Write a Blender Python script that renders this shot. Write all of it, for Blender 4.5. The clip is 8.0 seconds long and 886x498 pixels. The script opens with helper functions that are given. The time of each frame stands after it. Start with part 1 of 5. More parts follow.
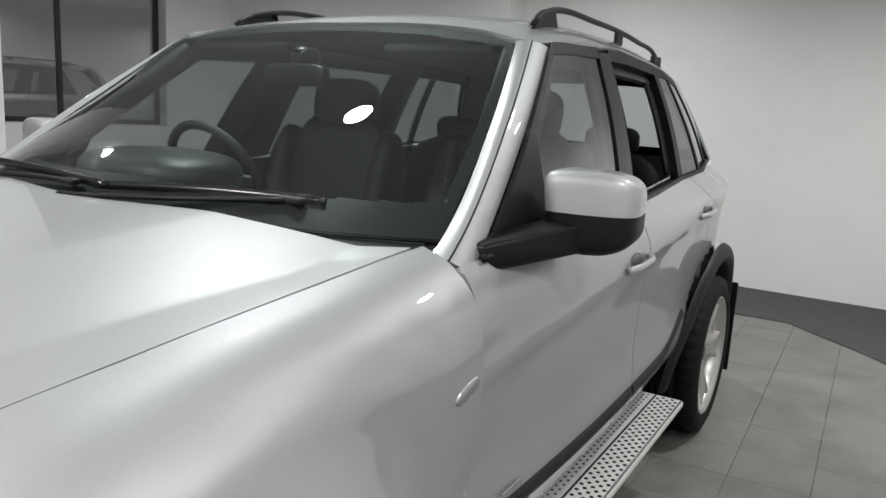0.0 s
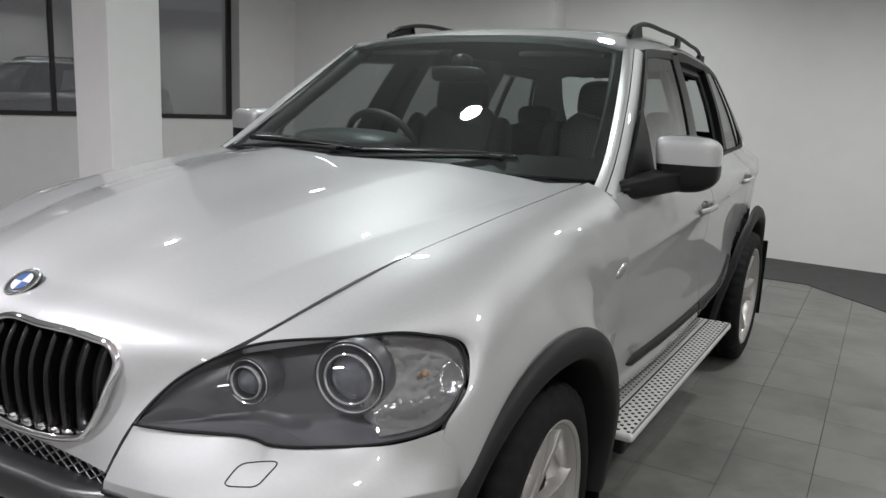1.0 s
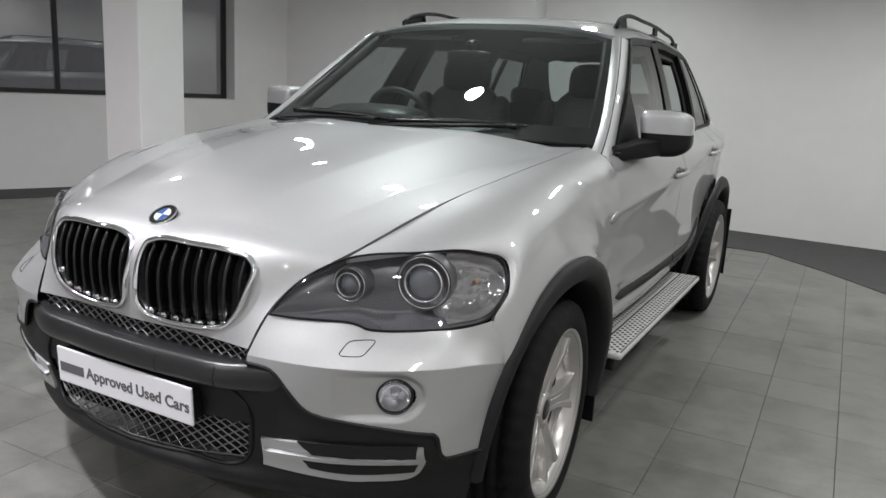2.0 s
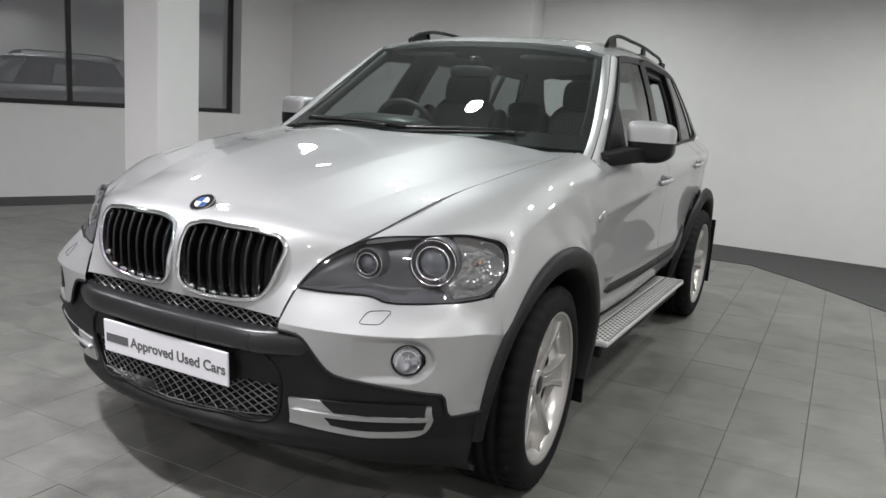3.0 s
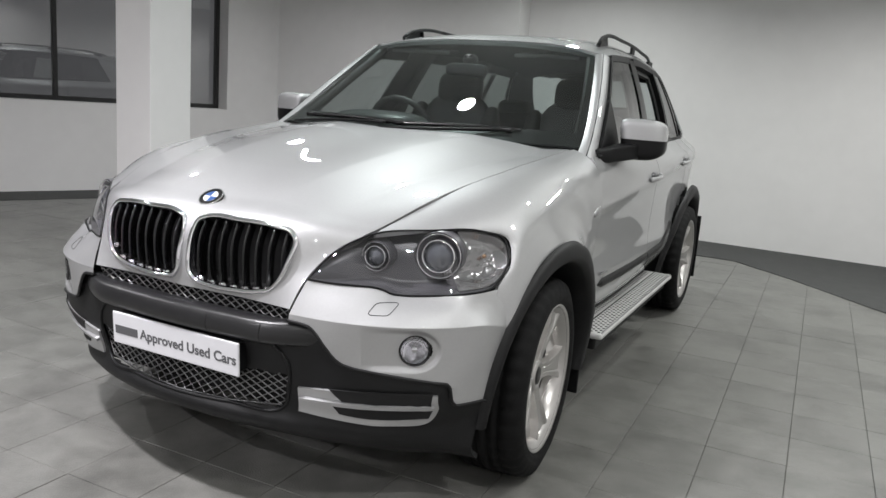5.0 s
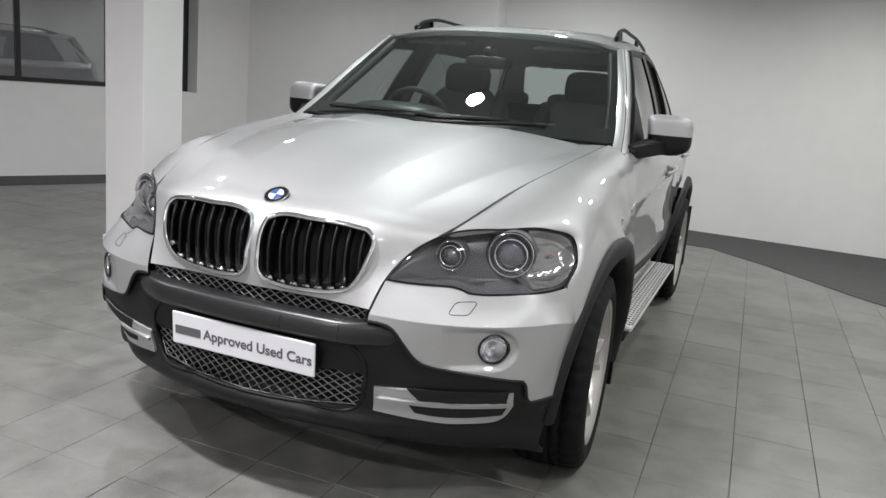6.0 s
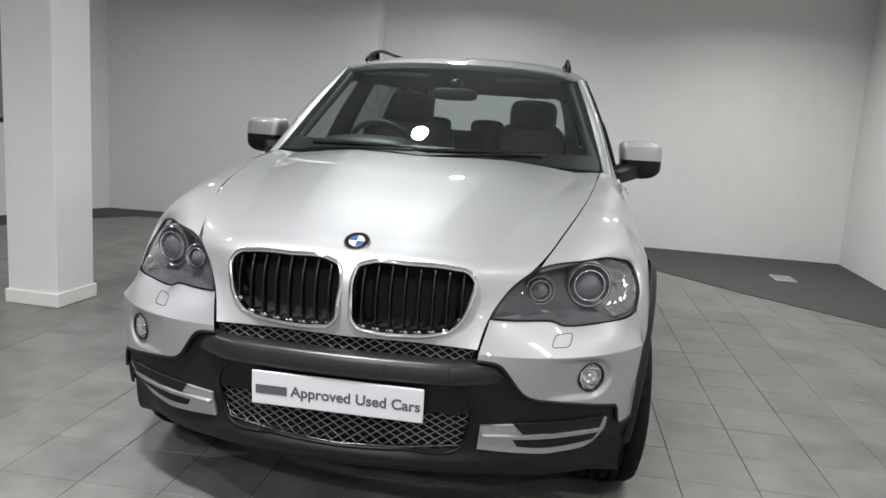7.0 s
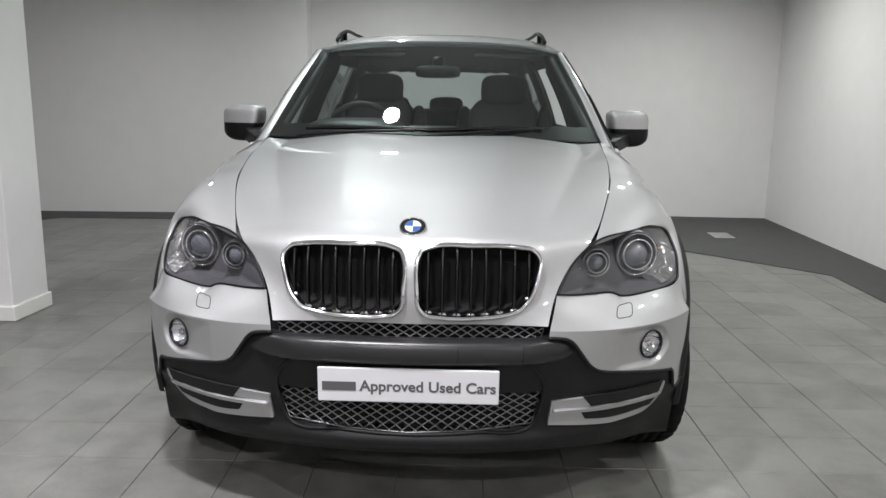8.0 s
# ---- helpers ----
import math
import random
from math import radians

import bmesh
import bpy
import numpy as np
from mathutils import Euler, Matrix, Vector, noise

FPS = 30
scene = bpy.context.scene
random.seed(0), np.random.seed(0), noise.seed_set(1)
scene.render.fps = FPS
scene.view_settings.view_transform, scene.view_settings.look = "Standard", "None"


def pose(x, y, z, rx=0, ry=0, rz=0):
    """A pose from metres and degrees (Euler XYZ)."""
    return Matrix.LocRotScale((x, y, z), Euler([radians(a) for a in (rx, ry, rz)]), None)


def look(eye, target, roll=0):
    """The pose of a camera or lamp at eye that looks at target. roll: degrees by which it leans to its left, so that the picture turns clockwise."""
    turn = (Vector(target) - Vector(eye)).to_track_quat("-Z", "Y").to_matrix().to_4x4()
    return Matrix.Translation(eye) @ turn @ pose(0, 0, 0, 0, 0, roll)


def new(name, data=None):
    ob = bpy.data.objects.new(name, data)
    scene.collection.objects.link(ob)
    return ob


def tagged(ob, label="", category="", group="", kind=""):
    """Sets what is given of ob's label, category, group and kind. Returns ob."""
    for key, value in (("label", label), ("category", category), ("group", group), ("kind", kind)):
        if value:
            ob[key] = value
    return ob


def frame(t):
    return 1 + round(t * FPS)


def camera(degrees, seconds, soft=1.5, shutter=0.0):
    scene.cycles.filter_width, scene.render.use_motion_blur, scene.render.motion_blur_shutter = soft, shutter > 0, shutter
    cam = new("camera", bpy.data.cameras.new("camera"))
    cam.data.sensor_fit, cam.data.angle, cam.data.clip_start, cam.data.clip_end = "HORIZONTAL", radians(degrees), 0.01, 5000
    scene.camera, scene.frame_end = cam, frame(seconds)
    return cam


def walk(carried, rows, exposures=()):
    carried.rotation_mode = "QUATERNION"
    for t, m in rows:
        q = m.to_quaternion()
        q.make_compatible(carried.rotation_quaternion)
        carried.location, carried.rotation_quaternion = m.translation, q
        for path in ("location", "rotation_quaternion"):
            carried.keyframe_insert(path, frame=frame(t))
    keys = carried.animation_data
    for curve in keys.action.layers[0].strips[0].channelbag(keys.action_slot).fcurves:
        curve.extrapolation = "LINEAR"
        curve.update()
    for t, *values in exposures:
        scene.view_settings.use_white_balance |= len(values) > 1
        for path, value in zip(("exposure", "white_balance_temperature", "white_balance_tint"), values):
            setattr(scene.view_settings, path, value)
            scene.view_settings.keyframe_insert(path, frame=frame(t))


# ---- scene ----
# Camera: carried by hand round the front of a parked car. World: car's length along y, nose towards -y, front axle at y = 0.
cam = camera(60.0, 8.0)
PATH = [
    (0, (1.527, -0.577, 1.433), (0.531, 1.115, 1.053), 3.20),
    (0.5, (1.542, -1.084, 1.421), (0.576, 0.628, 1.057), 3.44),
    (1, (1.593, -1.562, 1.396), (0.580, 0.117, 1.004), 2.64),
    (1.5, (1.659, -1.881, 1.394), (0.673, -0.203, 0.936), 2.97),
    (2, (1.693, -2.123, 1.369), (0.754, -0.409, 0.941), 3.19),
    (3.5, (1.838, -2.444, 1.313), (0.907, -0.713, 0.944), 4.10),
    (4, (1.840, -2.451, 1.311), (0.921, -0.715, 0.935), 4.17),
    (4.5, (1.825, -2.454, 1.312), (0.912, -0.714, 0.940), 4.07),
    (6, (1.417, -2.667, 1.341), (0.666, -0.860, 0.928), 5.06),
    (6.5, (1.053, -2.781, 1.316), (0.447, -0.915, 0.927), 4.92),
    (7, (0.647, -2.932, 1.357), (0.325, -0.987, 1.020), 3.67),
    (7.5, (0.356, -2.949, 1.350), (0.184, -0.997, 0.954), 1.78),
    (8, (0.178, -2.949, 1.343), (0.104, -0.988, 0.960), 0.90),
]
walk(cam, [(t, look(eye, target, roll)) for t, eye, target, roll in PATH], [(0.0, 0.22), (0.5, 0.04), (1.0, -0.06), (2.0, -0.02), (3.5, 0.17), (4.5, 0.19), (6.0, 0.2), (7.0, 0.12), (8.0, 0.06)])

# ---- light: round ceiling downlights in a closed showroom bay, dusk outside the windows ----
CEILING = 3.0
world = bpy.data.worlds.new("world")
scene.world = world
world.use_nodes = True
world.node_tree.nodes["Background"].inputs[0].default_value = (0.10, 0.101, 0.104, 1)
world.node_tree.nodes["Background"].inputs[1].default_value = 1.0
scene.view_settings.exposure = 0.0
# x, y, watts, colour
LAMPS = [
    (-0.52, 1.51, 28, (0.93, 1.0, 0.985)),
    (-3.0, 1.42, 21, (0.975, 0.98, 1.0)),
    (-3.35, 3.75, 20, (0.99, 0.985, 1.0)),
    (-0.62, 4.65, 30, (0.96, 1.0, 0.985)),
    (1.75, 2.80, 22, (0.97, 1.0, 0.98)),
    (2.35, 4.40, 33, (0.99, 1.0, 0.98)),
    (2.58, 0.60, 23, (0.99, 1.0, 0.98)),
    (-0.52, -1.60, 84, (1.0, 0.975, 1.02)),
    (2.45, -1.60, 30, (1.0, 0.995, 0.985)),
    (-3.1, -1.25, 34, (1.0, 0.985, 1.02)),
    (-0.52, -4.3, 82, (1.0, 0.97, 1.02)),
    (-3.2, -4.3, 20, (1.0, 0.98, 1.0)),
    (2.30, -4.8, 42, (1.0, 0.995, 0.985)),
]
for lx, ly, watts, tint in LAMPS:
    data = bpy.data.lights.new("downlight_glow", "AREA")
    data.shape, data.size, data.energy, data.color = "DISK", 0.17, watts, tint
    data.spread = radians(154)
    new("downlight_glow", data).matrix_basis = pose(lx, ly, CEILING - 0.012)


# ---- materials ----
def material(name, color, rough=0.5, metal=0.0, coat=0.0, vary=0.0, scale=20.0, bump=0.0, bump_scale=200.0, spec=0.5, random_tone=0.0, coords="Object"):
    m = bpy.data.materials.new(name)
    m.use_nodes = True
    n, l = m.node_tree.nodes, m.node_tree.links
    b = n["Principled BSDF"]
    b.inputs["Base Color"].default_value = (*color, 1)
    b.inputs["Roughness"].default_value = rough
    b.inputs["Metallic"].default_value = metal
    b.inputs["Coat Weight"].default_value = coat
    b.inputs["Coat Roughness"].default_value = 0.03
    b.inputs["Specular IOR Level"].default_value = spec
    tc = n.new("ShaderNodeNewGeometry" if coords == "World" else "ShaderNodeTexCoord")
    coords = "Position" if coords == "World" else coords
    if vary > 0 or random_tone > 0:
        big, fine = n.new("ShaderNodeTexNoise"), n.new("ShaderNodeTexNoise")
        big.inputs["Scale"].default_value, fine.inputs["Scale"].default_value = scale * 0.15, scale
        big.inputs["Detail"].default_value, fine.inputs["Detail"].default_value = 3, 6
        l.new(tc.outputs[coords], big.inputs["Vector"])
        l.new(tc.outputs[coords], fine.inputs["Vector"])
        mix = n.new("ShaderNodeMath")
        mix.operation = "ADD"
        l.new(big.outputs["Fac"], mix.inputs[0])
        l.new(fine.outputs["Fac"], mix.inputs[1])
        last = mix.outputs[0]
        if random_tone > 0:
            info, mul, add = n.new("ShaderNodeObjectInfo"), n.new("ShaderNodeMath"), n.new("ShaderNodeMath")
            mul.operation, mul.inputs[1].default_value, add.operation = "MULTIPLY", random_tone / max(vary, 1e-3), "ADD"
            l.new(info.outputs["Random"], mul.inputs[0])
            l.new(mul.outputs[0], add.inputs[0])
            l.new(last, add.inputs[1])
            last = add.outputs[0]
        ramp = n.new("ShaderNodeMapRange")
        ramp.inputs["From Min"].default_value, ramp.inputs["From Max"].default_value = 0.6, 1.4 + random_tone / max(vary, 1e-3)
        ramp.inputs["To Min"].default_value, ramp.inputs["To Max"].default_value = 1 - vary, 1 + vary
        l.new(last, ramp.inputs["Value"])
        tint = n.new("ShaderNodeVectorMath")
        tint.operation, tint.inputs[0].default_value = "SCALE", color
        l.new(ramp.outputs[0], tint.inputs["Scale"])
        l.new(tint.outputs[0], b.inputs["Base Color"])
        r2 = n.new("ShaderNodeMapRange")
        r2.inputs["From Min"].default_value, r2.inputs["From Max"].default_value = 0.3, 0.7
        r2.inputs["To Min"].default_value, r2.inputs["To Max"].default_value = max(rough - 0.12 * vary, 0), rough + 0.12 * vary
        l.new(fine.outputs["Fac"], r2.inputs["Value"])
        l.new(r2.outputs[0], b.inputs["Roughness"])
    if bump > 0:
        bn, bp = n.new("ShaderNodeTexNoise"), n.new("ShaderNodeBump")
        bn.inputs["Scale"].default_value, bp.inputs["Strength"].default_value, bp.inputs["Distance"].default_value = bump_scale, bump, 0.01
        l.new(tc.outputs[coords], bn.inputs["Vector"])
        l.new(bn.outputs["Fac"], bp.inputs["Height"])
        l.new(bp.outputs["Normal"], b.inputs["Normal"])
    return m


def glass(name, tint, gloss=1.0, base=0.045, rough=0.0):
    """A thin pane: clear with a tint, mirror-like towards grazing angles, alike from both sides."""
    m = bpy.data.materials.new(name)
    m.use_nodes = True
    n, l = m.node_tree.nodes, m.node_tree.links
    n.remove(n["Principled BSDF"])
    clear, shine, mix = n.new("ShaderNodeBsdfTransparent"), n.new("ShaderNodeBsdfGlossy"), n.new("ShaderNodeMixShader")
    facing, power, ramp = n.new("ShaderNodeLayerWeight"), n.new("ShaderNodeMath"), n.new("ShaderNodeMapRange")
    facing.inputs["Blend"].default_value = 0.5
    power.operation, power.inputs[1].default_value = "POWER", 5.0
    ramp.inputs["To Min"].default_value, ramp.inputs["To Max"].default_value = base, 1.0
    clear.inputs[0].default_value = (*tint, 1)
    shine.inputs["Color"].default_value = (gloss, gloss, gloss, 1)
    shine.inputs["Roughness"].default_value = rough
    l.new(facing.outputs["Facing"], power.inputs[0])
    l.new(power.outputs[0], ramp.inputs["Value"])
    l.new(ramp.outputs[0], mix.inputs[0])
    l.new(clear.outputs[0], mix.inputs[1])
    l.new(shine.outputs[0], mix.inputs[2])
    l.new(mix.outputs[0], n["Material Output"].inputs[0])
    return m


PAINT = material("silver_paint", (0.42, 0.421, 0.425), 0.53, 0.68, 1.0, 0.03, 900.0)
PAINT.node_tree.nodes["Principled BSDF"].inputs["Coat IOR"].default_value = 1.7
PAINT.node_tree.nodes["Principled BSDF"].inputs["Coat Roughness"].default_value = 0.01
CLAD = material("grey_plastic", (0.008, 0.0081, 0.0086), 0.52, 0, 0, 0.15, 60.0, 0.08, 900.0)
BAR_GREY = material("satin_grey_plastic", (0.014, 0.014, 0.0148), 0.32, 0, 0, 0.15, 60.0, 0.05, 900.0)
BLACK = material("black_plastic", (0.005, 0.005, 0.0054), 0.42, 0, 0, 0.1, 40.0)
GLOSS_BLACK = material("gloss_black", (0.004, 0.004, 0.0045), 0.25, 0, 0.0)
for plain, shine in ((BLACK, 0.22), (CLAD, 0.28)):
    plain.node_tree.nodes["Principled BSDF"].inputs["Specular IOR Level"].default_value = shine
CHROME = material("chrome", (0.82, 0.82, 0.84), 0.06, 1.0)
BOARD = material("brushed_aluminium", (0.58, 0.58, 0.57), 0.5, 0.25, 0, 0.06, 80.0)
MESH_METAL = material("grille_metal", (0.23, 0.23, 0.235), 0.4, 0.8)
SATIN = material("satin_metal", (0.55, 0.55, 0.56), 0.3, 1.0, 0, 0.05, 80.0)
ALLOY = material("alloy_silver", (0.50, 0.485, 0.47), 0.33, 0.80, 0.6, 0.05, 60.0)
RUBBER = material("tyre_rubber", (0.005, 0.005, 0.0052), 0.75, 0, 0, 0.25, 30.0, 0.2, 250.0)
RUBBER.node_tree.nodes["Principled BSDF"].inputs["Specular IOR Level"].default_value = 0.2
DISC = material("brake_steel", (0.010, 0.0098, 0.0096), 0.7, 0.0, 0, 0.2, 60.0)
UNDER = material("underbody", (0.004, 0.004, 0.0045), 0.8, 0, 0, 0.2, 20.0)
LEATHER = material("dark_leather", (0.005, 0.0048, 0.0046), 0.6, 0, 0, 0.15, 30.0, 0.15, 300.0)
DASH = material("dashboard_vinyl", (0.02, 0.022, 0.022), 0.45, 0, 0, 0.12, 40.0, 0.12, 500.0)
HEADLINER = material("headliner_cloth", (0.03, 0.03, 0.03), 0.9, 0, 0, 0.1, 60.0)
LAMP_GREY = material("lamp_housing", (0.092, 0.091, 0.099), 0.34, 0.15, 0, 0.08, 40.0)
LENS = material("projector_lens", (0.11, 0.115, 0.13), 0.03, 0, 1.0)
AMBER = material("amber_reflector", (0.30, 0.17, 0.09), 0.25, 0, 0.6)
CRYSTAL = material("crystal_reflector", (0.36, 0.355, 0.355), 0.16, 0.75)
cn, cl = CRYSTAL.node_tree.nodes, CRYSTAL.node_tree.links
cells, facets, place = cn.new("ShaderNodeTexVoronoi"), cn.new("ShaderNodeBump"), cn.new("ShaderNodeTexCoord")
cells.inputs["Scale"].default_value = 55.0
facets.inputs["Strength"].default_value, facets.inputs["Distance"].default_value = 0.30, 0.008
cl.new(place.outputs["Object"], cells.inputs["Vector"])
cl.new(cells.outputs["Distance"], facets.inputs["Height"])
cl.new(facets.outputs["Normal"], cn["Principled BSDF"].inputs["Normal"])
PLATE = material("white_plate", (0.64, 0.64, 0.66), 0.3, 0, 0.2, 0.03, 30.0)
INK = material("grey_ink", (0.09, 0.09, 0.095), 0.5)
ENAMEL_BLUE = material("blue_enamel", (0.03, 0.075, 0.22), 0.2, 0, 1.0)
ENAMEL_WHITE = material("white_enamel", (0.6, 0.6, 0.6), 0.2, 0, 1.0)
WINDSCREEN = glass("windscreen_glass", (0.82, 0.88, 0.865), 1.0, 0.06)
SIDE_GLASS = glass("side_glass", (0.74, 0.78, 0.77), 1.0, 0.36)
DARK_GLASS = glass("tinted_glass", (0.27, 0.29, 0.285), 1.0, 0.10)
REAR_GLASS = glass("rear_screen_glass", (0.62, 0.66, 0.65), 1.0, 0.10)
CLEAR = glass("clear_cover", (0.9, 0.9, 0.91))
WALL = material("white_wall_paint", (0.785, 0.772, 0.768), 0.75, 0, 0, 0.03, 6.0, 0.06, 90.0)
WHITE_TRIM = material("white_gloss_trim", (0.83, 0.82, 0.785), 0.35, 0, 0, 0.03, 12.0)
CEIL = material("ceiling_paint", (0.80, 0.84, 0.83), 0.85, 0, 0, 0.02, 4.0)
TILE = material("grey_floor_tile", (0.160, 0.159, 0.148), 0.36, 0, 0, 0.22, 9.0, 0.2, 160.0, 0.5, 0.08, "World")
tn, tl = TILE.node_tree.nodes, TILE.node_tree.links
spot, scuff, where = tn.new("ShaderNodeTexNoise"), tn.new("ShaderNodeMapRange"), tn.new("ShaderNodeNewGeometry")
spot.inputs["Scale"].default_value, spot.inputs["Detail"].default_value, spot.inputs["Roughness"].default_value = 2.3, 9, 0.72
scuff.inputs["From Min"].default_value, scuff.inputs["From Max"].default_value = 0.36, 0.56
scuff.inputs["To Min"].default_value, scuff.inputs["To Max"].default_value = 0.72, 1.07
dirty = tn.new("ShaderNodeVectorMath")
dirty.operation = "SCALE"
tl.new(where.outputs["Position"], spot.inputs["Vector"])
tl.new(spot.outputs["Fac"], scuff.inputs["Value"])
base_in = tn["Principled BSDF"].inputs["Base Color"]
clean = base_in.links[0].from_socket
tl.new(clean, dirty.inputs[0])
tl.new(scuff.outputs[0], dirty.inputs["Scale"])
tl.new(dirty.outputs[0], base_in)
GROUT = material("dark_grout", (0.085, 0.084, 0.080), 0.9, 0, 0, 0.6, 5.0)
CARPET = material("dark_carpet", (0.066, 0.067, 0.066), 0.95, 0, 0, 0.2, 60.0, 0.6, 500.0)
FRAME = material("dark_window_frame", (0.02, 0.02, 0.02), 0.4, 0, 0, 0.1, 30.0)
WINDOW = glass("window_pane", (0.8, 0.8, 0.81), 0.8, 0.13)


# ---- mesh helpers ----
def part(name, mesh, mat, parent, label=""):
    """One mesh object under a thing or a part. mesh: a bmesh or a mesh."""
    if isinstance(mesh, bmesh.types.BMesh):
        bm, mesh = mesh, bpy.data.meshes.new(name)
        bm.to_mesh(mesh)
        bm.free()
    if mat and not mesh.materials:
        mesh.materials.append(mat)
    ob = new(name, mesh)
    ob.parent = parent
    return tagged(ob, label)


def thing(name, label, category, at=(0, 0, 0), group="", kind=""):
    ob = new(name)
    ob.location = at
    return tagged(ob, label, category, group, kind)


def mesh_of(verts, faces, smooth=True):
    me = bpy.data.meshes.new("mesh")
    me.from_pydata([tuple(map(float, v)) for v in verts], [], faces)
    me.update()
    if smooth:
        me.polygons.foreach_set("use_smooth", [True] * len(me.polygons))
    return me


def spl(points, n, closed=False):
    """n + 1 points along a smooth curve through the given ones."""
    p = np.array(points, float)
    if closed:
        p = np.vstack([p[-2:], p, p[:3]])
    d = np.maximum(np.linalg.norm(np.diff(p, axis=0), axis=1), 1e-6)
    t = np.concatenate([[0], np.cumsum(d)])
    if len(p) == 2:
        m = np.array([(p[1] - p[0]) / d[0]] * 2)
    else:
        s = np.diff(p, axis=0) / d[:, None]
        m = np.empty_like(p)
        m[1:-1] = (s[:-1] * d[1:, None] + s[1:] * d[:-1, None]) / (d[1:] + d[:-1])[:, None]
        m[0], m[-1] = 1.5 * s[0] - 0.5 * m[1], 1.5 * s[-1] - 0.5 * m[-2]
    a, b = (t[2], t[-3]) if closed else (t[0], t[-1])
    q = np.linspace(a, b, n + 1)
    i = np.clip(np.searchsorted(t, q, side="right") - 1, 0, len(d) - 1)
    h = d[i]
    u = ((q - t[i]) / h)[:, None]
    h = h[:, None]
    return (2 * u**3 - 3 * u**2 + 1) * p[i] + (u**3 - 2 * u**2 + u) * h * m[i] + (3 * u**2 - 2 * u**3) * p[i + 1] + (u**3 - u**2) * h * m[i + 1]


def loft(curves, nu, nv):
    """A grid of points through curves laid side by side."""
    rows = np.array([spl(c, nu) for c in curves])
    w = np.linalg.norm(np.diff(rows, axis=0), axis=2).mean(axis=1)
    t = np.concatenate([[0], np.cumsum(np.maximum(w, 1e-5))])
    flat = rows.reshape(len(rows), -1)
    # the same smooth curve for every column, by mean spacing
    d = np.diff(t)
    s = np.diff(flat, axis=0) / d[:, None]
    m = np.empty_like(flat)
    if len(rows) == 2:
        m[:] = s[0]
    else:
        m[1:-1] = (s[:-1] * d[1:, None] + s[1:] * d[:-1, None]) / (d[1:] + d[:-1])[:, None]
        m[0], m[-1] = 1.5 * s[0] - 0.5 * m[1], 1.5 * s[-1] - 0.5 * m[-2]
    q = np.linspace(0, t[-1], nv + 1)
    i = np.clip(np.searchsorted(t, q, side="right") - 1, 0, len(d) - 1)
    h = d[i][:, None]
    u = (q - t[i])[:, None] / h
    g = (2 * u**3 - 3 * u**2 + 1) * flat[i] + (u**3 - 2 * u**2 + u) * h * m[i] + (3 * u**2 - 2 * u**3) * flat[i + 1] + (u**3 - u**2) * h * m[i + 1]
    return g.reshape(nv + 1, nu + 1, 3)


def mirrored(g):
    return g * np.array([-1, 1, 1])


def both(curve):
    """A curve from the middle outwards, made whole."""
    c = [tuple(p) for p in curve]
    return [(-x, y, z) for x, y, z in reversed(c[1:] if abs(c[0][0]) < 1e-6 else c)] + c


def normals(g):
    du, dv = np.gradient(g, axis=1), np.gradient(g, axis=0)
    n = np.cross(du, dv)
    return n / np.maximum(np.linalg.norm(n, axis=2, keepdims=True), 1e-9)


def surf(g, out, hole=None, flange=0.016, lift=0.0):
    """A mesh of a grid, faces towards out, with its edges turned in."""
    n = normals(g)
    if (n * np.array(out)).sum() < 0:
        g = g[:, ::-1]
        n = normals(g)
    g = g + n * lift
    a, b = g.shape[:2]
    verts = list(g.reshape(-1, 3))
    faces = []
    for j in range(a - 1):
        for i in range(b - 1):
            if hole and hole((g[j, i] + g[j + 1, i + 1]) / 2):
                continue
            faces.append((j * b + i, j * b + i + 1, (j + 1) * b + i + 1, (j + 1) * b + i))
    if flange:
        ring = [(0, i) for i in range(b)] + [(j, b - 1) for j in range(1, a)] + [(a - 1, i) for i in range(b - 2, -1, -1)] + [(j, 0) for j in range(a - 2, 0, -1)]
        base = len(verts)
        for j, i in ring:
            verts.append(g[j, i])
        for j, i in ring:
            verts.append(g[j, i] - n[j, i] * flange)
        k = len(ring)
        for i in range(k):
            faces.append((base + (i + 1) % k, base + i, base + k + i, base + k + (i + 1) % k))
    return mesh_of(verts, faces)


def tube(path, radius, closed=False, sides=8, flat=1.0, up=(0, 0, 1)):
    p = np.array(path, float)
    k = len(p)
    verts, faces = [], []
    for i in range(k):
        t = p[(i + 1) % k] - p[i - 1] if closed else p[min(i + 1, k - 1)] - p[max(i - 1, 0)]
        t = t / max(np.linalg.norm(t), 1e-9)
        a = np.cross(t, up)
        if np.linalg.norm(a) < 1e-3:
            a = np.cross(t, (0.2, 1, 0.3))
        a = a / max(np.linalg.norm(a), 1e-9)
        b = np.cross(a, t)
        r = radius[i] if hasattr(radius, "__len__") else radius
        for s in range(sides):
            w = 2 * math.pi * s / sides
            verts.append(p[i] + a * r * math.cos(w) + b * r * flat * math.sin(w))
    for i in range(k if closed else k - 1):
        for s in range(sides):
            j, u = (i + 1) % k, (s + 1) % sides
            faces.append((i * sides + s, i * sides + u, j * sides + u, j * sides + s))
    if not closed:
        faces.append(tuple(range(sides - 1, -1, -1)))
        faces.append(tuple((k - 1) * sides + s for s in range(sides)))
    return mesh_of(verts, faces)


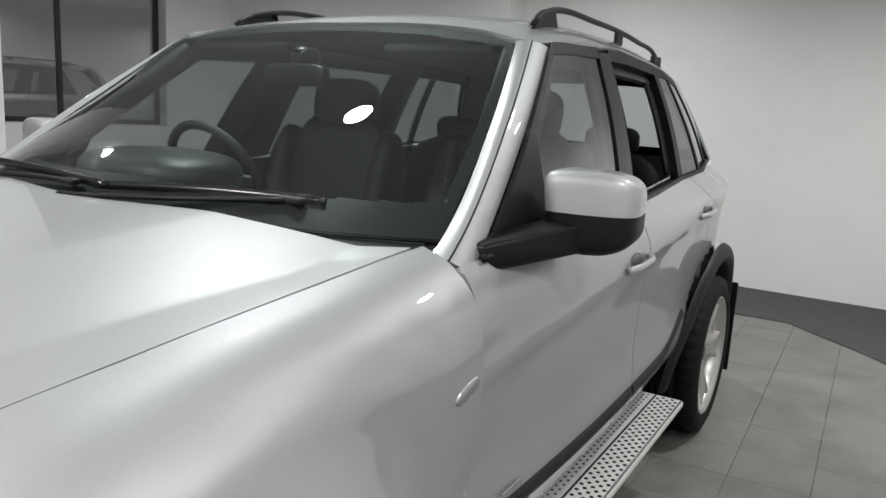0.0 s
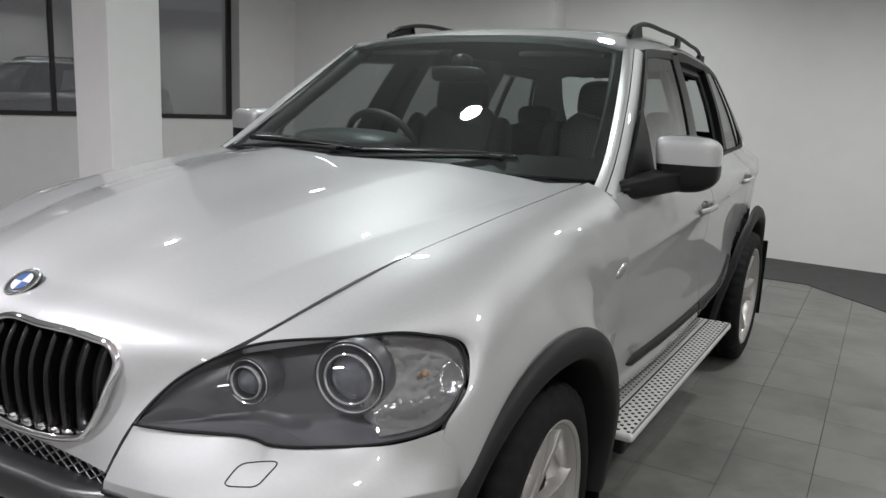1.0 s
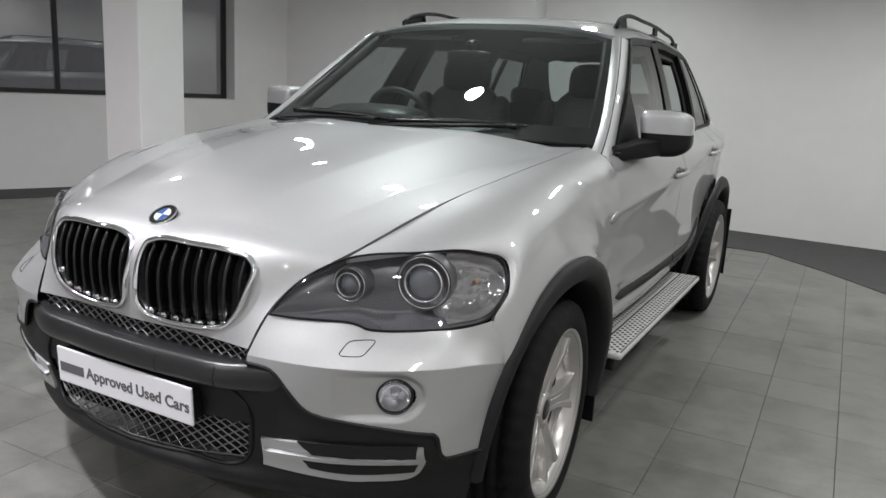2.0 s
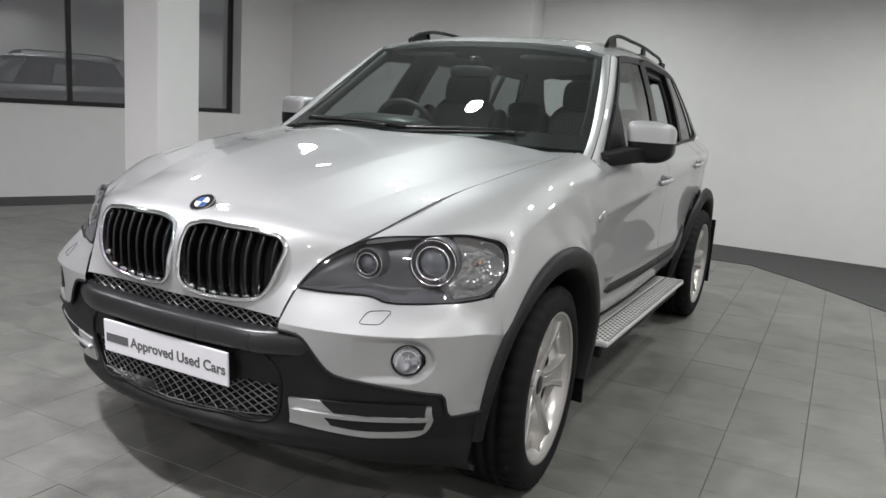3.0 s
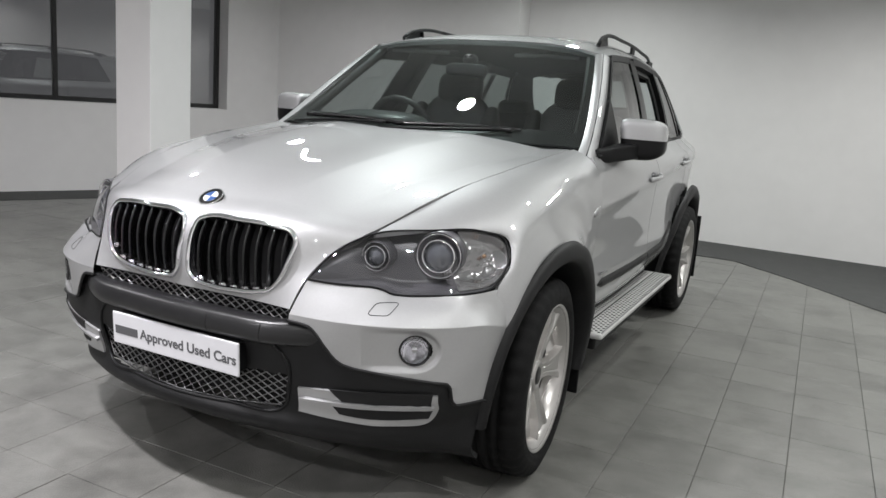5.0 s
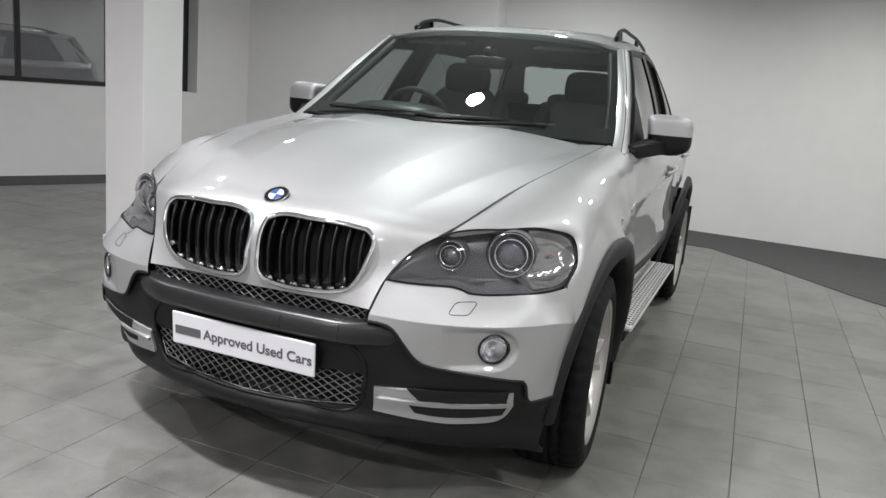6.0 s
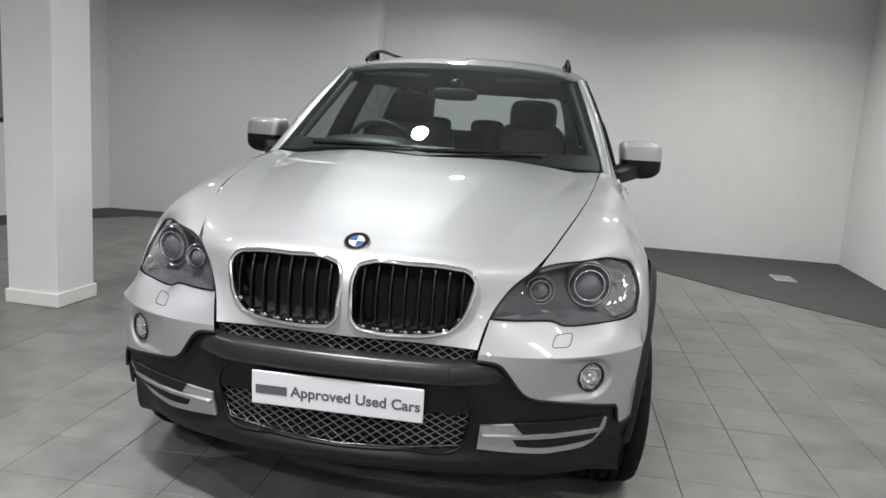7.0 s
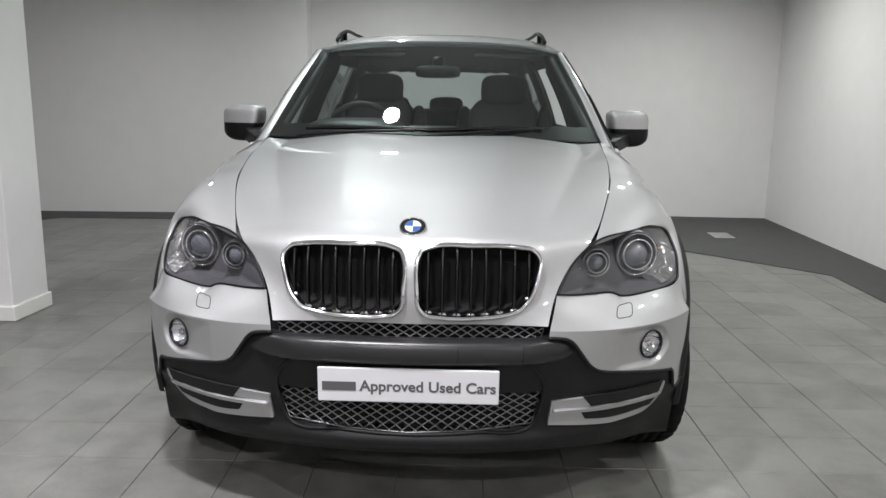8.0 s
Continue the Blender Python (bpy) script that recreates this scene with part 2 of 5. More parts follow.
def lathe(profile, seg=48, axis="x"):
    """Turns (along, radius) pairs round an axis."""
    verts, faces = [], []
    for i in range(seg):
        w = 2 * math.pi * i / seg
        c, s = math.cos(w), math.sin(w)
        for a, r in profile:
            verts.append({"x": (a, r * c, r * s), "y": (r * c, a, r * s), "z": (r * c, r * s, a)}[axis])
    k = len(profile)
    for i in range(seg):
        j = (i + 1) % seg
        for q in range(k - 1):
            f = (i * k + q, i * k + q + 1, j * k + q + 1, j * k + q)
            faces.append(f if axis == "y" else f[::-1])
    return mesh_of(verts, faces)


def box(size, bevel=0.01, seg=2, at=(0, 0, 0), turn=None):
    bm = bmesh.new()
    bmesh.ops.create_cube(bm, size=1, matrix=Matrix.Diagonal((*size, 1)))
    if bevel:
        bmesh.ops.bevel(bm, geom=bm.edges[:], offset=bevel, segments=seg, profile=0.5, affect="EDGES")
    bmesh.ops.transform(bm, matrix=Matrix.Translation(at) @ (turn or Matrix()), verts=bm.verts)
    for f in bm.faces:
        f.smooth = seg > 2
    return bm


def joined(meshes):
    """Several meshes as one."""
    bm = bmesh.new()
    for me in meshes:
        if isinstance(me, bmesh.types.BMesh):
            tmp = bpy.data.meshes.new("tmp")
            me.to_mesh(tmp)
            me.free()
            me = tmp
        bm.from_mesh(me)
    return bm


def prism(outline, z0, z1, smooth=False):
    """An upright prism over a plan outline, counted anticlockwise."""
    k = len(outline)
    verts = [(x, y, z0) for x, y in outline] + [(x, y, z1) for x, y in outline]
    faces = [tuple(range(k - 1, -1, -1)), tuple(range(k, 2 * k))] + [(i, (i + 1) % k, k + (i + 1) % k, k + i) for i in range(k)]
    return mesh_of(verts, faces, smooth)


# ---- the room ----
def wall_piece(name, a, b, thick, z0=0.0, z1=CEILING, holes=(), mat=WALL, label="plain white painted showroom wall"):
    """A wall from a to b with its inner face on that line, thickness to the right of it; holes: (from, to, sill, head) along it."""
    a, b = Vector(a), Vector(b)
    d = (b - a).normalized()
    length = (b - a).length
    out = Vector((d.y, -d.x))
    cuts = sorted({0.0, length, *[h[0] for h in holes], *[h[1] for h in holes]})
    bm = bmesh.new()
    for s, e in zip(cuts, cuts[1:]):
        spans = [(z0, z1)]
        for h in holes:
            if h[0] <= s + 1e-6 and h[1] >= e - 1e-6:
                spans = [(z0, h[2]), (h[3], z1)]
        for lo, hi in spans:
            q = [a + d * s, a + d * s + out * thick, a + d * e + out * thick, a + d * e]
            bm.from_mesh(prism([tuple(v) for v in q], lo, hi))
    bmesh.ops.remove_doubles(bm, verts=bm.verts, dist=1e-5)
    me = bpy.data.meshes.new(name)
    bm.to_mesh(me)
    bm.free()
    me.materials.append(mat)
    return tagged(new(name, me), label, "wall", kind="structure")


CORNER_R, CORNER_S, CORNER_L = (3.87, 6.47), (-1.75, 6.47), (-5.08, 6.03)
WEST_END, SOUTH_W, SOUTH_E = (-8.69, -2.85), (-8.69, -7.0), (3.66, -7.0)
wall_piece("wall_east", SOUTH_E, CORNER_R, -0.2)
wall_piece("wall_north", CORNER_R, CORNER_S, -0.2)
wall_piece("wall_north_2", (-1.75, 6.28), CORNER_L, -0.40)
# the window wall runs at a slant
wdir = (Vector(WEST_END) - Vector(CORNER_L)).normalized()
WLEN = (Vector(WEST_END) - Vector(CORNER_L)).length
wall_piece("wall_west", CORNER_L, WEST_END, -0.25, holes=[(1.02, 5.83, 1.0, 2.75)])
wall_piece("wall_west_2", WEST_END, SOUTH_W, -0.25)
wall_piece("wall_south", SOUTH_W, SOUTH_E, -0.2)

ceiling = tagged(new("ceiling", prism([(-9.2, -7.4), (4.4, -7.4), (4.4, 7.2), (-9.2, 7.2)], CEILING, CEILING + 0.2)), "flat white painted ceiling", "ceiling", kind="structure")
ceiling.data.materials.append(CEIL)
ground = tagged(new("floor", prism([(-9.0, -7.2), (4.2, -7.2), (4.2, 6.9), (-9.0, 6.9)], -0.2, -0.004)), "grey tiled showroom floor with dark joints", "floor", kind="structure")
ground.data.materials.append(GROUT)


def along(s, off=0.0):
    """A plan point on the window wall, off metres into the room."""
    p = Vector(CORNER_L) + wdir * s + Vector((-wdir.y, wdir.x)) * off
    return p.x, p.y


# carpet border along the walls, laid over the tiles
inner = [(3.02, -6.9), (3.07, 3.17), (2.67, 3.57), (2.13, 4.09), (1.5, 4.80), (0.98, 5.28), (-3.2, 5.30), (-4.35, 5.22), along(1.2, 0.86), along(9.0, 0.86)]
outer = [(-8.64, -2.9), CORNER_L, (-1.75, 6.28), CORNER_S, CORNER_R, (3.66, -6.9)]
carpet = tagged(new("carpet", prism((inner + outer)[::-1], -0.003, 0.006)), "dark grey carpet border along the walls", "carpet", kind="structure")
carpet.data.materials.append(CARPET)


def skirting(name, a, b, h=0.10, d=0.022):
    a, b = Vector(a), Vector(b)
    u = (b - a).normalized()
    n = Vector((-u.y, u.x)) * d
    bm = bmesh.new()
    bm.from_mesh(prism([tuple(a), tuple(b), tuple(b + n), tuple(a + n)], 0.005, h))
    top = [e for e in bm.edges if all(v.co.z > h - 1e-4 for v in e.verts)]
    bmesh.ops.bevel(bm, geom=top, offset=0.004, segments=2, affect="EDGES")
    me = bpy.data.meshes.new(name)
    bm.to_mesh(me)
    bm.free()
    me.materials.append(WHITE_TRIM)
    return tagged(new(name, me), "white glossy skirting board along the wall", "skirting board", kind="structure")


skirting("baseboard", SOUTH_E, CORNER_R)
skirting("baseboard", CORNER_R, CORNER_S)


# square column with its own skirting
def column(x, y, turn):
    m = Matrix.Translation((x, y, 0)) @ Matrix.Rotation(radians(turn), 4, "Z")
    c = thing("column", "square white painted column with white skirting", "column", kind="structure")
    c.matrix_basis = m
    part("shaft", box((0.36, 0.36, CEILING), 0.004, 1, (0, 0, CEILING / 2)), WALL, c)
    part("skirting", box((0.39, 0.39, 0.09), 0.005, 2, (0, 0, 0.045)), WHITE_TRIM, c)
    return c


column(-2.72, 1.56, -2)


# windows: five tall panes in one dark frame
def window(s0, pitch, count, sill, head):
    w = thing("window_1", "dark-framed window band with a dim view, in a white wall", "window", kind="structure")
    ang = math.atan2(wdir.y, wdir.x)
    w.matrix_basis = Matrix.Translation((*along(s0, -0.03), 0)) @ Matrix.Rotation(ang, 4, "Z")
    f, mid = 0.05, (sill + head) / 2
    end = pitch * count + f
    for k in range(count + 1):
        part("frame_post", box((f, 0.07, head - sill), 0.004, 1, (k * pitch + f / 2, 0, mid)), FRAME, w)
    for z in (sill + f / 2, head - f / 2):
        for k in range(count):
            part("frame_rail", box((pitch - f, 0.066, f), 0.003, 1, (k * pitch + f + (pitch - f) / 2, 0, z)), FRAME, w)
    for k in range(count):
        part("pane", box((pitch - f, 0.008, head - sill - 2 * f), 0, 1, (k * pitch + f + (pitch - f) / 2, 0, mid)), WINDOW, w)
    part("sill_board", box((end, 0.05, 0.02), 0.004, 1, (end / 2, -0.05, sill - 0.011)), WHITE_TRIM, w)
    return w


window(1.02, 0.952, 5, 1.0, 2.75)


# small lid of a floor box in the carpet
lid = tagged(new("floor_box"), "small pale floor box lid set in the dark carpet", "floor box")
lid.location = (2.75, 4.97, 0.006)
part("lid", box((0.19, 0.24, 0.010), 0.003, 2, (0, 0, 0.005)), SATIN, lid)
part("lid_frame", joined([box((0.20, 0.014, 0.006), 0.002, 1, (0, y, 0.003)) for y in (-0.138, 0.138)] + [box((0.014, 0.262, 0.006), 0.002, 1, (x, 0, 0.003)) for x in (-0.093, 0.093)]), BOARD, lid)

for lx, ly, *_ in LAMPS:
    d = thing("downlight", "round recessed ceiling downlight with a white rim", "ceiling light", (lx, ly, CEILING), "ceiling downlights")
    part("rim", lathe([(-0.012, 0.088), (-0.014, 0.10), (-0.008, 0.112), (0.0, 0.115)], 32, "z"), WHITE_TRIM, d)


# ---- the car ----
car = thing("car", "silver four-wheel-drive estate car with grey plastic cladding, parked on the tiles", "car")
car.matrix_basis = Matrix.Translation((0, -0.7, 0)) @ Matrix.Rotation(radians(0.55), 4, "Z") @ Matrix.Translation((0, 0.7, 0))

# hood: from the nose between the lamps to the windscreen
HOOD = [
    [(0, -0.772, 0.690), (0.1999, -0.760, 0.690), (0.3298, -0.762, 0.690), (0.4085, -0.767, 0.690)],
    [(0, -0.772, 0.780), (0.1999, -0.762, 0.780), (0.3398, -0.744, 0.780), (0.4335, -0.722, 0.780)],
    [(0, -0.757, 0.870), (0.1999, -0.755, 0.870), (0.3699, -0.722, 0.865), (0.4842, -0.662, 0.860)],
    [(0, -0.717, 0.926), (0.1999, -0.726, 0.930), (0.39, -0.690, 0.918), (0.5305, -0.614, 0.897)],
    [(0, -0.625, 0.966), (0.2052, -0.618, 0.974), (0.4105, -0.590, 0.960), (0.571, -0.536, 0.932)],
    [(0, -0.40, 1.030), (0.2207, -0.395, 1.036), (0.4516, -0.375, 1.030), (0.6344, -0.34, 1.006)],
    [(0, 0.0, 1.105), (0.272, 0.005, 1.112), (0.534, 0.02, 1.106), (0.7096, 0.05, 1.086)],
    [(0, 0.30, 1.150), (0.3032, 0.32, 1.156), (0.5764, 0.36, 1.148), (0.7466, 0.40, 1.132)],
    [(0, 0.46, 1.170), (0.3342, 0.50, 1.174), (0.608, 0.565, 1.168), (0.7625, 0.615, 1.156)],
]
hood_grid = loft([both(c) for c in HOOD], 160, 150)
# raised middle: a crease at its edge, a slope, and a second crease where the slope runs out
CREASE_Y = [-0.70, -0.55, -0.37, -0.2, 0.1, 0.38]
crease_in = np.interp(hood_grid[:, :, 1], CREASE_Y, [0.215, 0.235, 0.26, 0.28, 0.31, 0.355])
crease_out = np.interp(hood_grid[:, :, 1], CREASE_Y, [0.40, 0.425, 0.475, 0.525, 0.60, 0.66])
away = np.clip((hood_grid[:, :, 1] + 0.70) / 0.34, 0, 1)
drop = (crease_out - np.abs(hood_grid[:, :, 0])) / (crease_out - crease_in)
ease = lambda q: 0.5 * (q + np.sqrt(q * q + 0.0020))
hood_edge = np.interp(hood_grid[:, :, 1], [-0.70, -0.61, -0.34, 0.05, 0.40, 0.62], [0.46, 0.53, 0.634, 0.71, 0.747, 0.763])
climb = (np.abs(hood_grid[:, :, 0]) - crease_out) / (hood_edge - crease_out)
lift = -0.016 + 0.029 * (1 - ease(1 - ease(drop))) + 0.016 * np.clip(ease(climb), 0, 1)
hood_grid[:, :, 2] += away**2 * (3 - 2 * away) * lift


def kidney(s):
    pts = [(0.021, 0.885), (0.030, 0.908), (0.055, 0.920), (0.19, 0.928), (0.32, 0.922), (0.362, 0.913), (0.382, 0.890), (0.377, 0.83), (0.350, 0.757), (0.325, 0.728), (0.28, 0.713), (0.20, 0.704), (0.09, 0.705), (0.045, 0.714), (0.026, 0.735), (0.020, 0.79)]
    return [(s * x, 0.816 + (z - 0.816) * 0.945) for x, z in pts]


def inside(p, poly):
    x, z = p
    hit = False
    for (x0, z0), (x1, z1) in zip(poly, poly[1:] + poly[:1]):
        if (z0 > z) != (z1 > z) and x < (x1 - x0) * (z - z0) / (z1 - z0) + x0:
            hit = not hit
    return hit


KIDNEYS = {s: [tuple(p) for p in spl([(x, 0, z) for x, z in kidney(s)], 96, True)[:-1][:, [0, 2]]] for s in (1, -1)}


def depth(grid, x, z, rows=None):
    """y of a front surface at x, z."""
    q = (grid if rows is None else grid[rows]).reshape(-1, 3)
    d = (q[:, 0] - x) ** 2 + (q[:, 2] - z) ** 2
    i = np.argsort(d)[:6]
    w = 1 / (d[i] + 1e-6)
    return float((q[i, 1] * w).sum() / w.sum())


nose = slice(0, 75)
part("hood", surf(hood_grid, (0, -0.3, 1), lambda p: p[1] < -0.55 and any(inside((p[0], p[2]), KIDNEYS[s]) for s in (1, -1))), PAINT, car, "silver painted hood with sculpted ridges")

# front wing, from the headlamp to the door, down to the wheel arch
WING = [
    [(0.5667, -0.580, 0.914), (0.7019, -0.446, 0.931), (0.8082, -0.325, 0.929), (0.872, -0.262, 0.900), (0.9009, -0.295, 0.83), (0.8942, -0.367, 0.762), (0.923, -0.362, 0.605)],
    [(0.6480, -0.30, 1.012), (0.7585, -0.26, 1.003), (0.8492, -0.23, 0.965), (0.8974, -0.235, 0.91), (0.9182, -0.265, 0.84), (0.931, -0.29, 0.765), (0.940, -0.31, 0.69)],
    [(0.7125, 0.05, 1.085), (0.7962, 0.045, 1.068), (0.8617, 0.035, 1.025), (0.8999, 0.025, 0.985), (0.9209, 0.01, 0.94), (0.9430, 0.005, 0.895), (0.962, 0.02, 0.845)],
    [(0.7495, 0.40, 1.130), (0.8245, 0.395, 1.112), (0.8831, 0.39, 1.062), (0.9124, 0.385, 0.99), (0.9204, 0.375, 0.89), (0.9360, 0.375, 0.81), (0.962, 0.385, 0.735)],
    [(0.7615, 0.520, 1.145), (0.830, 0.52, 1.122), (0.888, 0.52, 1.070), (0.9152, 0.515, 0.987), (0.9190, 0.51, 0.87), (0.9230, 0.505, 0.72), (0.945, 0.500, 0.55)],
    [(0.7735, 0.640, 1.157), (0.836, 0.64, 1.132), (0.8925, 0.64, 1.075), (0.9179, 0.64, 0.985), (0.9188, 0.638, 0.85), (0.9000, 0.638, 0.67), (0.880, 0.635, 0.44)],
]
wing_grid = loft(WING, 60, 60)
for s in (1, -1):
    g = wing_grid if s > 0 else mirrored(wing_grid)
    part("front_wing", surf(g, (s, 0, 0.3)), PAINT, car)

# bumper skin, painted corners under the lamps
BUMPER = [
    [(0.4359, -0.724, 0.773), (0.5503, -0.657, 0.765), (0.612, -0.619, 0.761), (0.630, -0.606, 0.755), (0.648, -0.594, 0.745), (0.668, -0.582, 0.742), (0.74, -0.534, 0.743), (0.8421, -0.466, 0.752), (0.8921, -0.366, 0.760)],
    [(0.4248, -0.752, 0.725), (0.55, -0.708, 0.716), (0.6855, -0.635, 0.708), (0.8417, -0.510, 0.708), (0.913, -0.355, 0.712)],
    [(0.4137, -0.774, 0.678), (0.5498, -0.738, 0.672), (0.7002, -0.670, 0.670), (0.8440, -0.548, 0.670), (0.906, -0.462, 0.670), (0.928, -0.352, 0.645)],
    [(0.4100, -0.778, 0.610), (0.5498, -0.733, 0.600), (0.7003, -0.658, 0.590), (0.8500, -0.540, 0.575), (0.898, -0.470, 0.572), (0.918, -0.385, 0.570)],
    [(0.4100, -0.774, 0.500), (0.5490, -0.722, 0.500), (0.7103, -0.650, 0.490), (0.8500, -0.542, 0.480), (0.908, -0.418, 0.480)],
    [(0.4100, -0.762, 0.400), (0.5490, -0.712, 0.400), (0.7103, -0.643, 0.400), (0.8480, -0.540, 0.400), (0.902, -0.425, 0.400)],
]
bumper_grid = np.vstack([loft(BUMPER[:3], 170, 62), loft(BUMPER[2:], 170, 92)[1:]])
FOG = (0.752, 0.597)
# dished recess round the fog lamp, running out towards the middle
run = np.clip((FOG[0] - bumper_grid[:, :, 0]) / 0.13, 0, 1)
gap = np.hypot(bumper_grid[:, :, 0] - FOG[0] + 0.13 * run, bumper_grid[:, :, 2] - FOG[1])
dish = np.clip((0.070 - gap) / 0.022, 0, 1)
bumper_grid[:, :, 1] += 0.015 * dish**2 * (3 - 2 * dish) * (1 - run) ** 0.7


def clad_edge(x):
    """Height of the lower edge of the painted bumper."""
    return float(np.interp(x, [0.40, 0.44, 0.470, 0.490, 0.515, 0.545, 0.568, 0.60, 0.72, 0.835, 0.843, 0.849, 0.857, 0.92], [0.658, 0.655, 0.650, 0.636, 0.600, 0.558, 0.541, 0.532, 0.515, 0.496, 0.485, 0.437, 0.424, 0.418]))


for s in (1, -1):
    g = bumper_grid if s > 0 else mirrored(bumper_grid)
    corner = part("bumper_corner", surf(g, (s * 0.3, -1, 0), lambda p: (abs(p[0]) - FOG[0]) ** 2 + (p[2] - FOG[1]) ** 2 < 0.0400**2 or p[2] < clad_edge(abs(p[0])), 0), PAINT, car, "silver painted bumper corner with recessed fog lamp")
    line = np.array([(x, depth(bumper_grid, x, clad_edge(x)) + 0.001, clad_edge(x)) for x in list(np.linspace(0.41, 0.83, 40)) + list(np.linspace(0.834, 0.86, 12)) + list(np.linspace(0.868, 0.912, 5))])
    part("cladding_lip", tube(line * np.array((s, 1, 1)), 0.0055, False, 8), CLAD, corner)

# grey lower apron
APRON = [
    [(0, -0.795, 0.590), (0.2997, -0.785, 0.590), (0.3997, -0.770, 0.655), (0.4898, -0.738, 0.648), (0.577, -0.710, 0.556), (0.7204, -0.644, 0.525), (0.8364, -0.545, 0.505), (0.905, -0.425, 0.500)],
    [(0, -0.785, 0.50), (0.2498, -0.775, 0.50), (0.3898, -0.752, 0.49), (0.4999, -0.725, 0.48), (0.6001, -0.690, 0.470), (0.7205, -0.63, 0.46), (0.8480, -0.525, 0.44), (0.902, -0.425, 0.42)],
    [(0, -0.790, 0.37), (0.1998, -0.775, 0.365), (0.3699, -0.738, 0.355), (0.5001, -0.69, 0.35), (0.6003, -0.645, 0.34), (0.7009, -0.575, 0.33), (0.8018, -0.49, 0.32), (0.885, -0.425, 0.32)],
    [(0, -0.812, 0.340), (0.1998, -0.795, 0.335), (0.3798, -0.745, 0.322), (0.5, -0.695, 0.315), (0.6003, -0.645, 0.305), (0.701, -0.570, 0.295), (0.8019, -0.48, 0.28), (0.8775, -0.43, 0.27)],
    [(0, -0.74, 0.265), (0.2, -0.72, 0.26), (0.3801, -0.67, 0.25), (0.5004, -0.62, 0.24), (0.6008, -0.57, 0.23), (0.7015, -0.50, 0.22), (0.8024, -0.42, 0.21), (0.8829, -0.39, 0.205)],
]
apron_grid = loft([both(c) for c in APRON], 140, 50)
LOWER = [(-0.405, 0.478), (0.405, 0.478), (0.375, 0.368), (0.2, 0.358), (0, 0.355), (-0.2, 0.358), (-0.375, 0.368)]
part("front_apron", surf(apron_grid, (0, -1, 0), lambda p: inside((p[0], p[2]), LOWER)), CLAD, car, "dark grey plastic lower bumper")

# bumper bar
BAR = [
    [(0, -0.745, 0.642), (0.20, -0.738, 0.642), (0.36, -0.722, 0.642), (0.43, -0.700, 0.642), (0.50, -0.690, 0.632)],
    [(0, -0.812, 0.650), (0.20, -0.804, 0.650), (0.36, -0.784, 0.650), (0.425, -0.757, 0.652), (0.50, -0.716, 0.636)],
    [(0, -0.824, 0.645), (0.20, -0.816, 0.645), (0.36, -0.796, 0.645), (0.425, -0.768, 0.646), (0.50, -0.724, 0.630)],
    [(0, -0.829, 0.636), (0.20, -0.821, 0.636), (0.36, -0.801, 0.636), (0.425, -0.773, 0.638), (0.50, -0.727, 0.622)],
    [(0, -0.832, 0.594), (0.20, -0.824, 0.594), (0.36, -0.804, 0.594), (0.425, -0.775, 0.596), (0.50, -0.727, 0.598)],
    [(0, -0.826, 0.584), (0.20, -0.818, 0.584), (0.36, -0.798, 0.584), (0.425, -0.770, 0.586), (0.50, -0.722, 0.588)],
    [(0, -0.77, 0.575), (0.20, -0.76, 0.575), (0.36, -0.74, 0.575), (0.42, -0.72, 0.575), (0.50, -0.690, 0.575)],
]
part("bumper_bar", surf(loft([both(c) for c in BAR], 60, 24), (0, -1, 0.3)), BAR_GREY, car, "satin grey plastic bumper bar")

# windscreen, pillars, roof
WS = [
    [(0, 0.47, 1.168), (0.3646, 0.515, 1.172), (0.6082, 0.59, 1.168), (0.7814, 0.695, 1.163)],
    [(0, 0.91, 1.428), (0.3357, 0.93, 1.422), (0.5597, 0.965, 1.405), (0.7127, 1.01, 1.380)],
    [(0, 1.375, 1.650), (0.3066, 1.36, 1.643), (0.5107, 1.325, 1.622), (0.6279, 1.285, 1.594)],
]
ws_grid = loft([both(c) for c in WS], 40, 20)
part("windscreen", surf(ws_grid, (0, -1, 1), None, 0.006), WINDSCREEN, car, "tinted windscreen glass")
PILLAR = [
    [(0.790, 0.640, 1.138), (0.7834, 0.690, 1.163), (0.7147, 1.008, 1.382), (0.631, 1.290, 1.596)],
    [(0.818, 0.645, 1.138), (0.8118, 0.694, 1.166), (0.7432, 1.012, 1.392), (0.6536, 1.310, 1.600)],
    [(0.842, 0.655, 1.128), (0.8323, 0.710, 1.158), (0.7598, 1.045, 1.386), (0.6692, 1.350, 1.597)],
    [(0.858, 0.690, 1.110), (0.8458, 0.745, 1.142), (0.7663, 1.090, 1.374), (0.6757, 1.400, 1.588)],
]
ROOF = [
    [(0, 1.380, 1.654), (0.3066, 1.365, 1.648), (0.5108, 1.33, 1.628), (0.6352, 1.295, 1.602), (0.6694, 1.37, 1.598)],
    [(0, 1.60, 1.701), (0.3073, 1.59, 1.693), (0.5121, 1.58, 1.673), (0.6196, 1.57, 1.648), (0.679, 1.575, 1.620)],
    [(0, 2.10, 1.732), (0.3089, 2.10, 1.724), (0.4942, 2.10, 1.702), (0.5869, 2.10, 1.672), (0.6466, 2.10, 1.638)],
    [(0, 2.90, 1.712), (0.2907, 2.90, 1.704), (0.4464, 2.90, 1.680), (0.5295, 2.90, 1.652), (0.5834, 2.90, 1.620)],
    [(0, 3.55, 1.640), (0.2717, 3.54, 1.635), (0.4074, 3.52, 1.618), (0.4804, 3.49, 1.595), (0.5324, 3.45, 1.570)],
]
part("roof", surf(loft([both(c) for c in ROOF], 60, 40), (0, 0, 1)), PAINT, car)
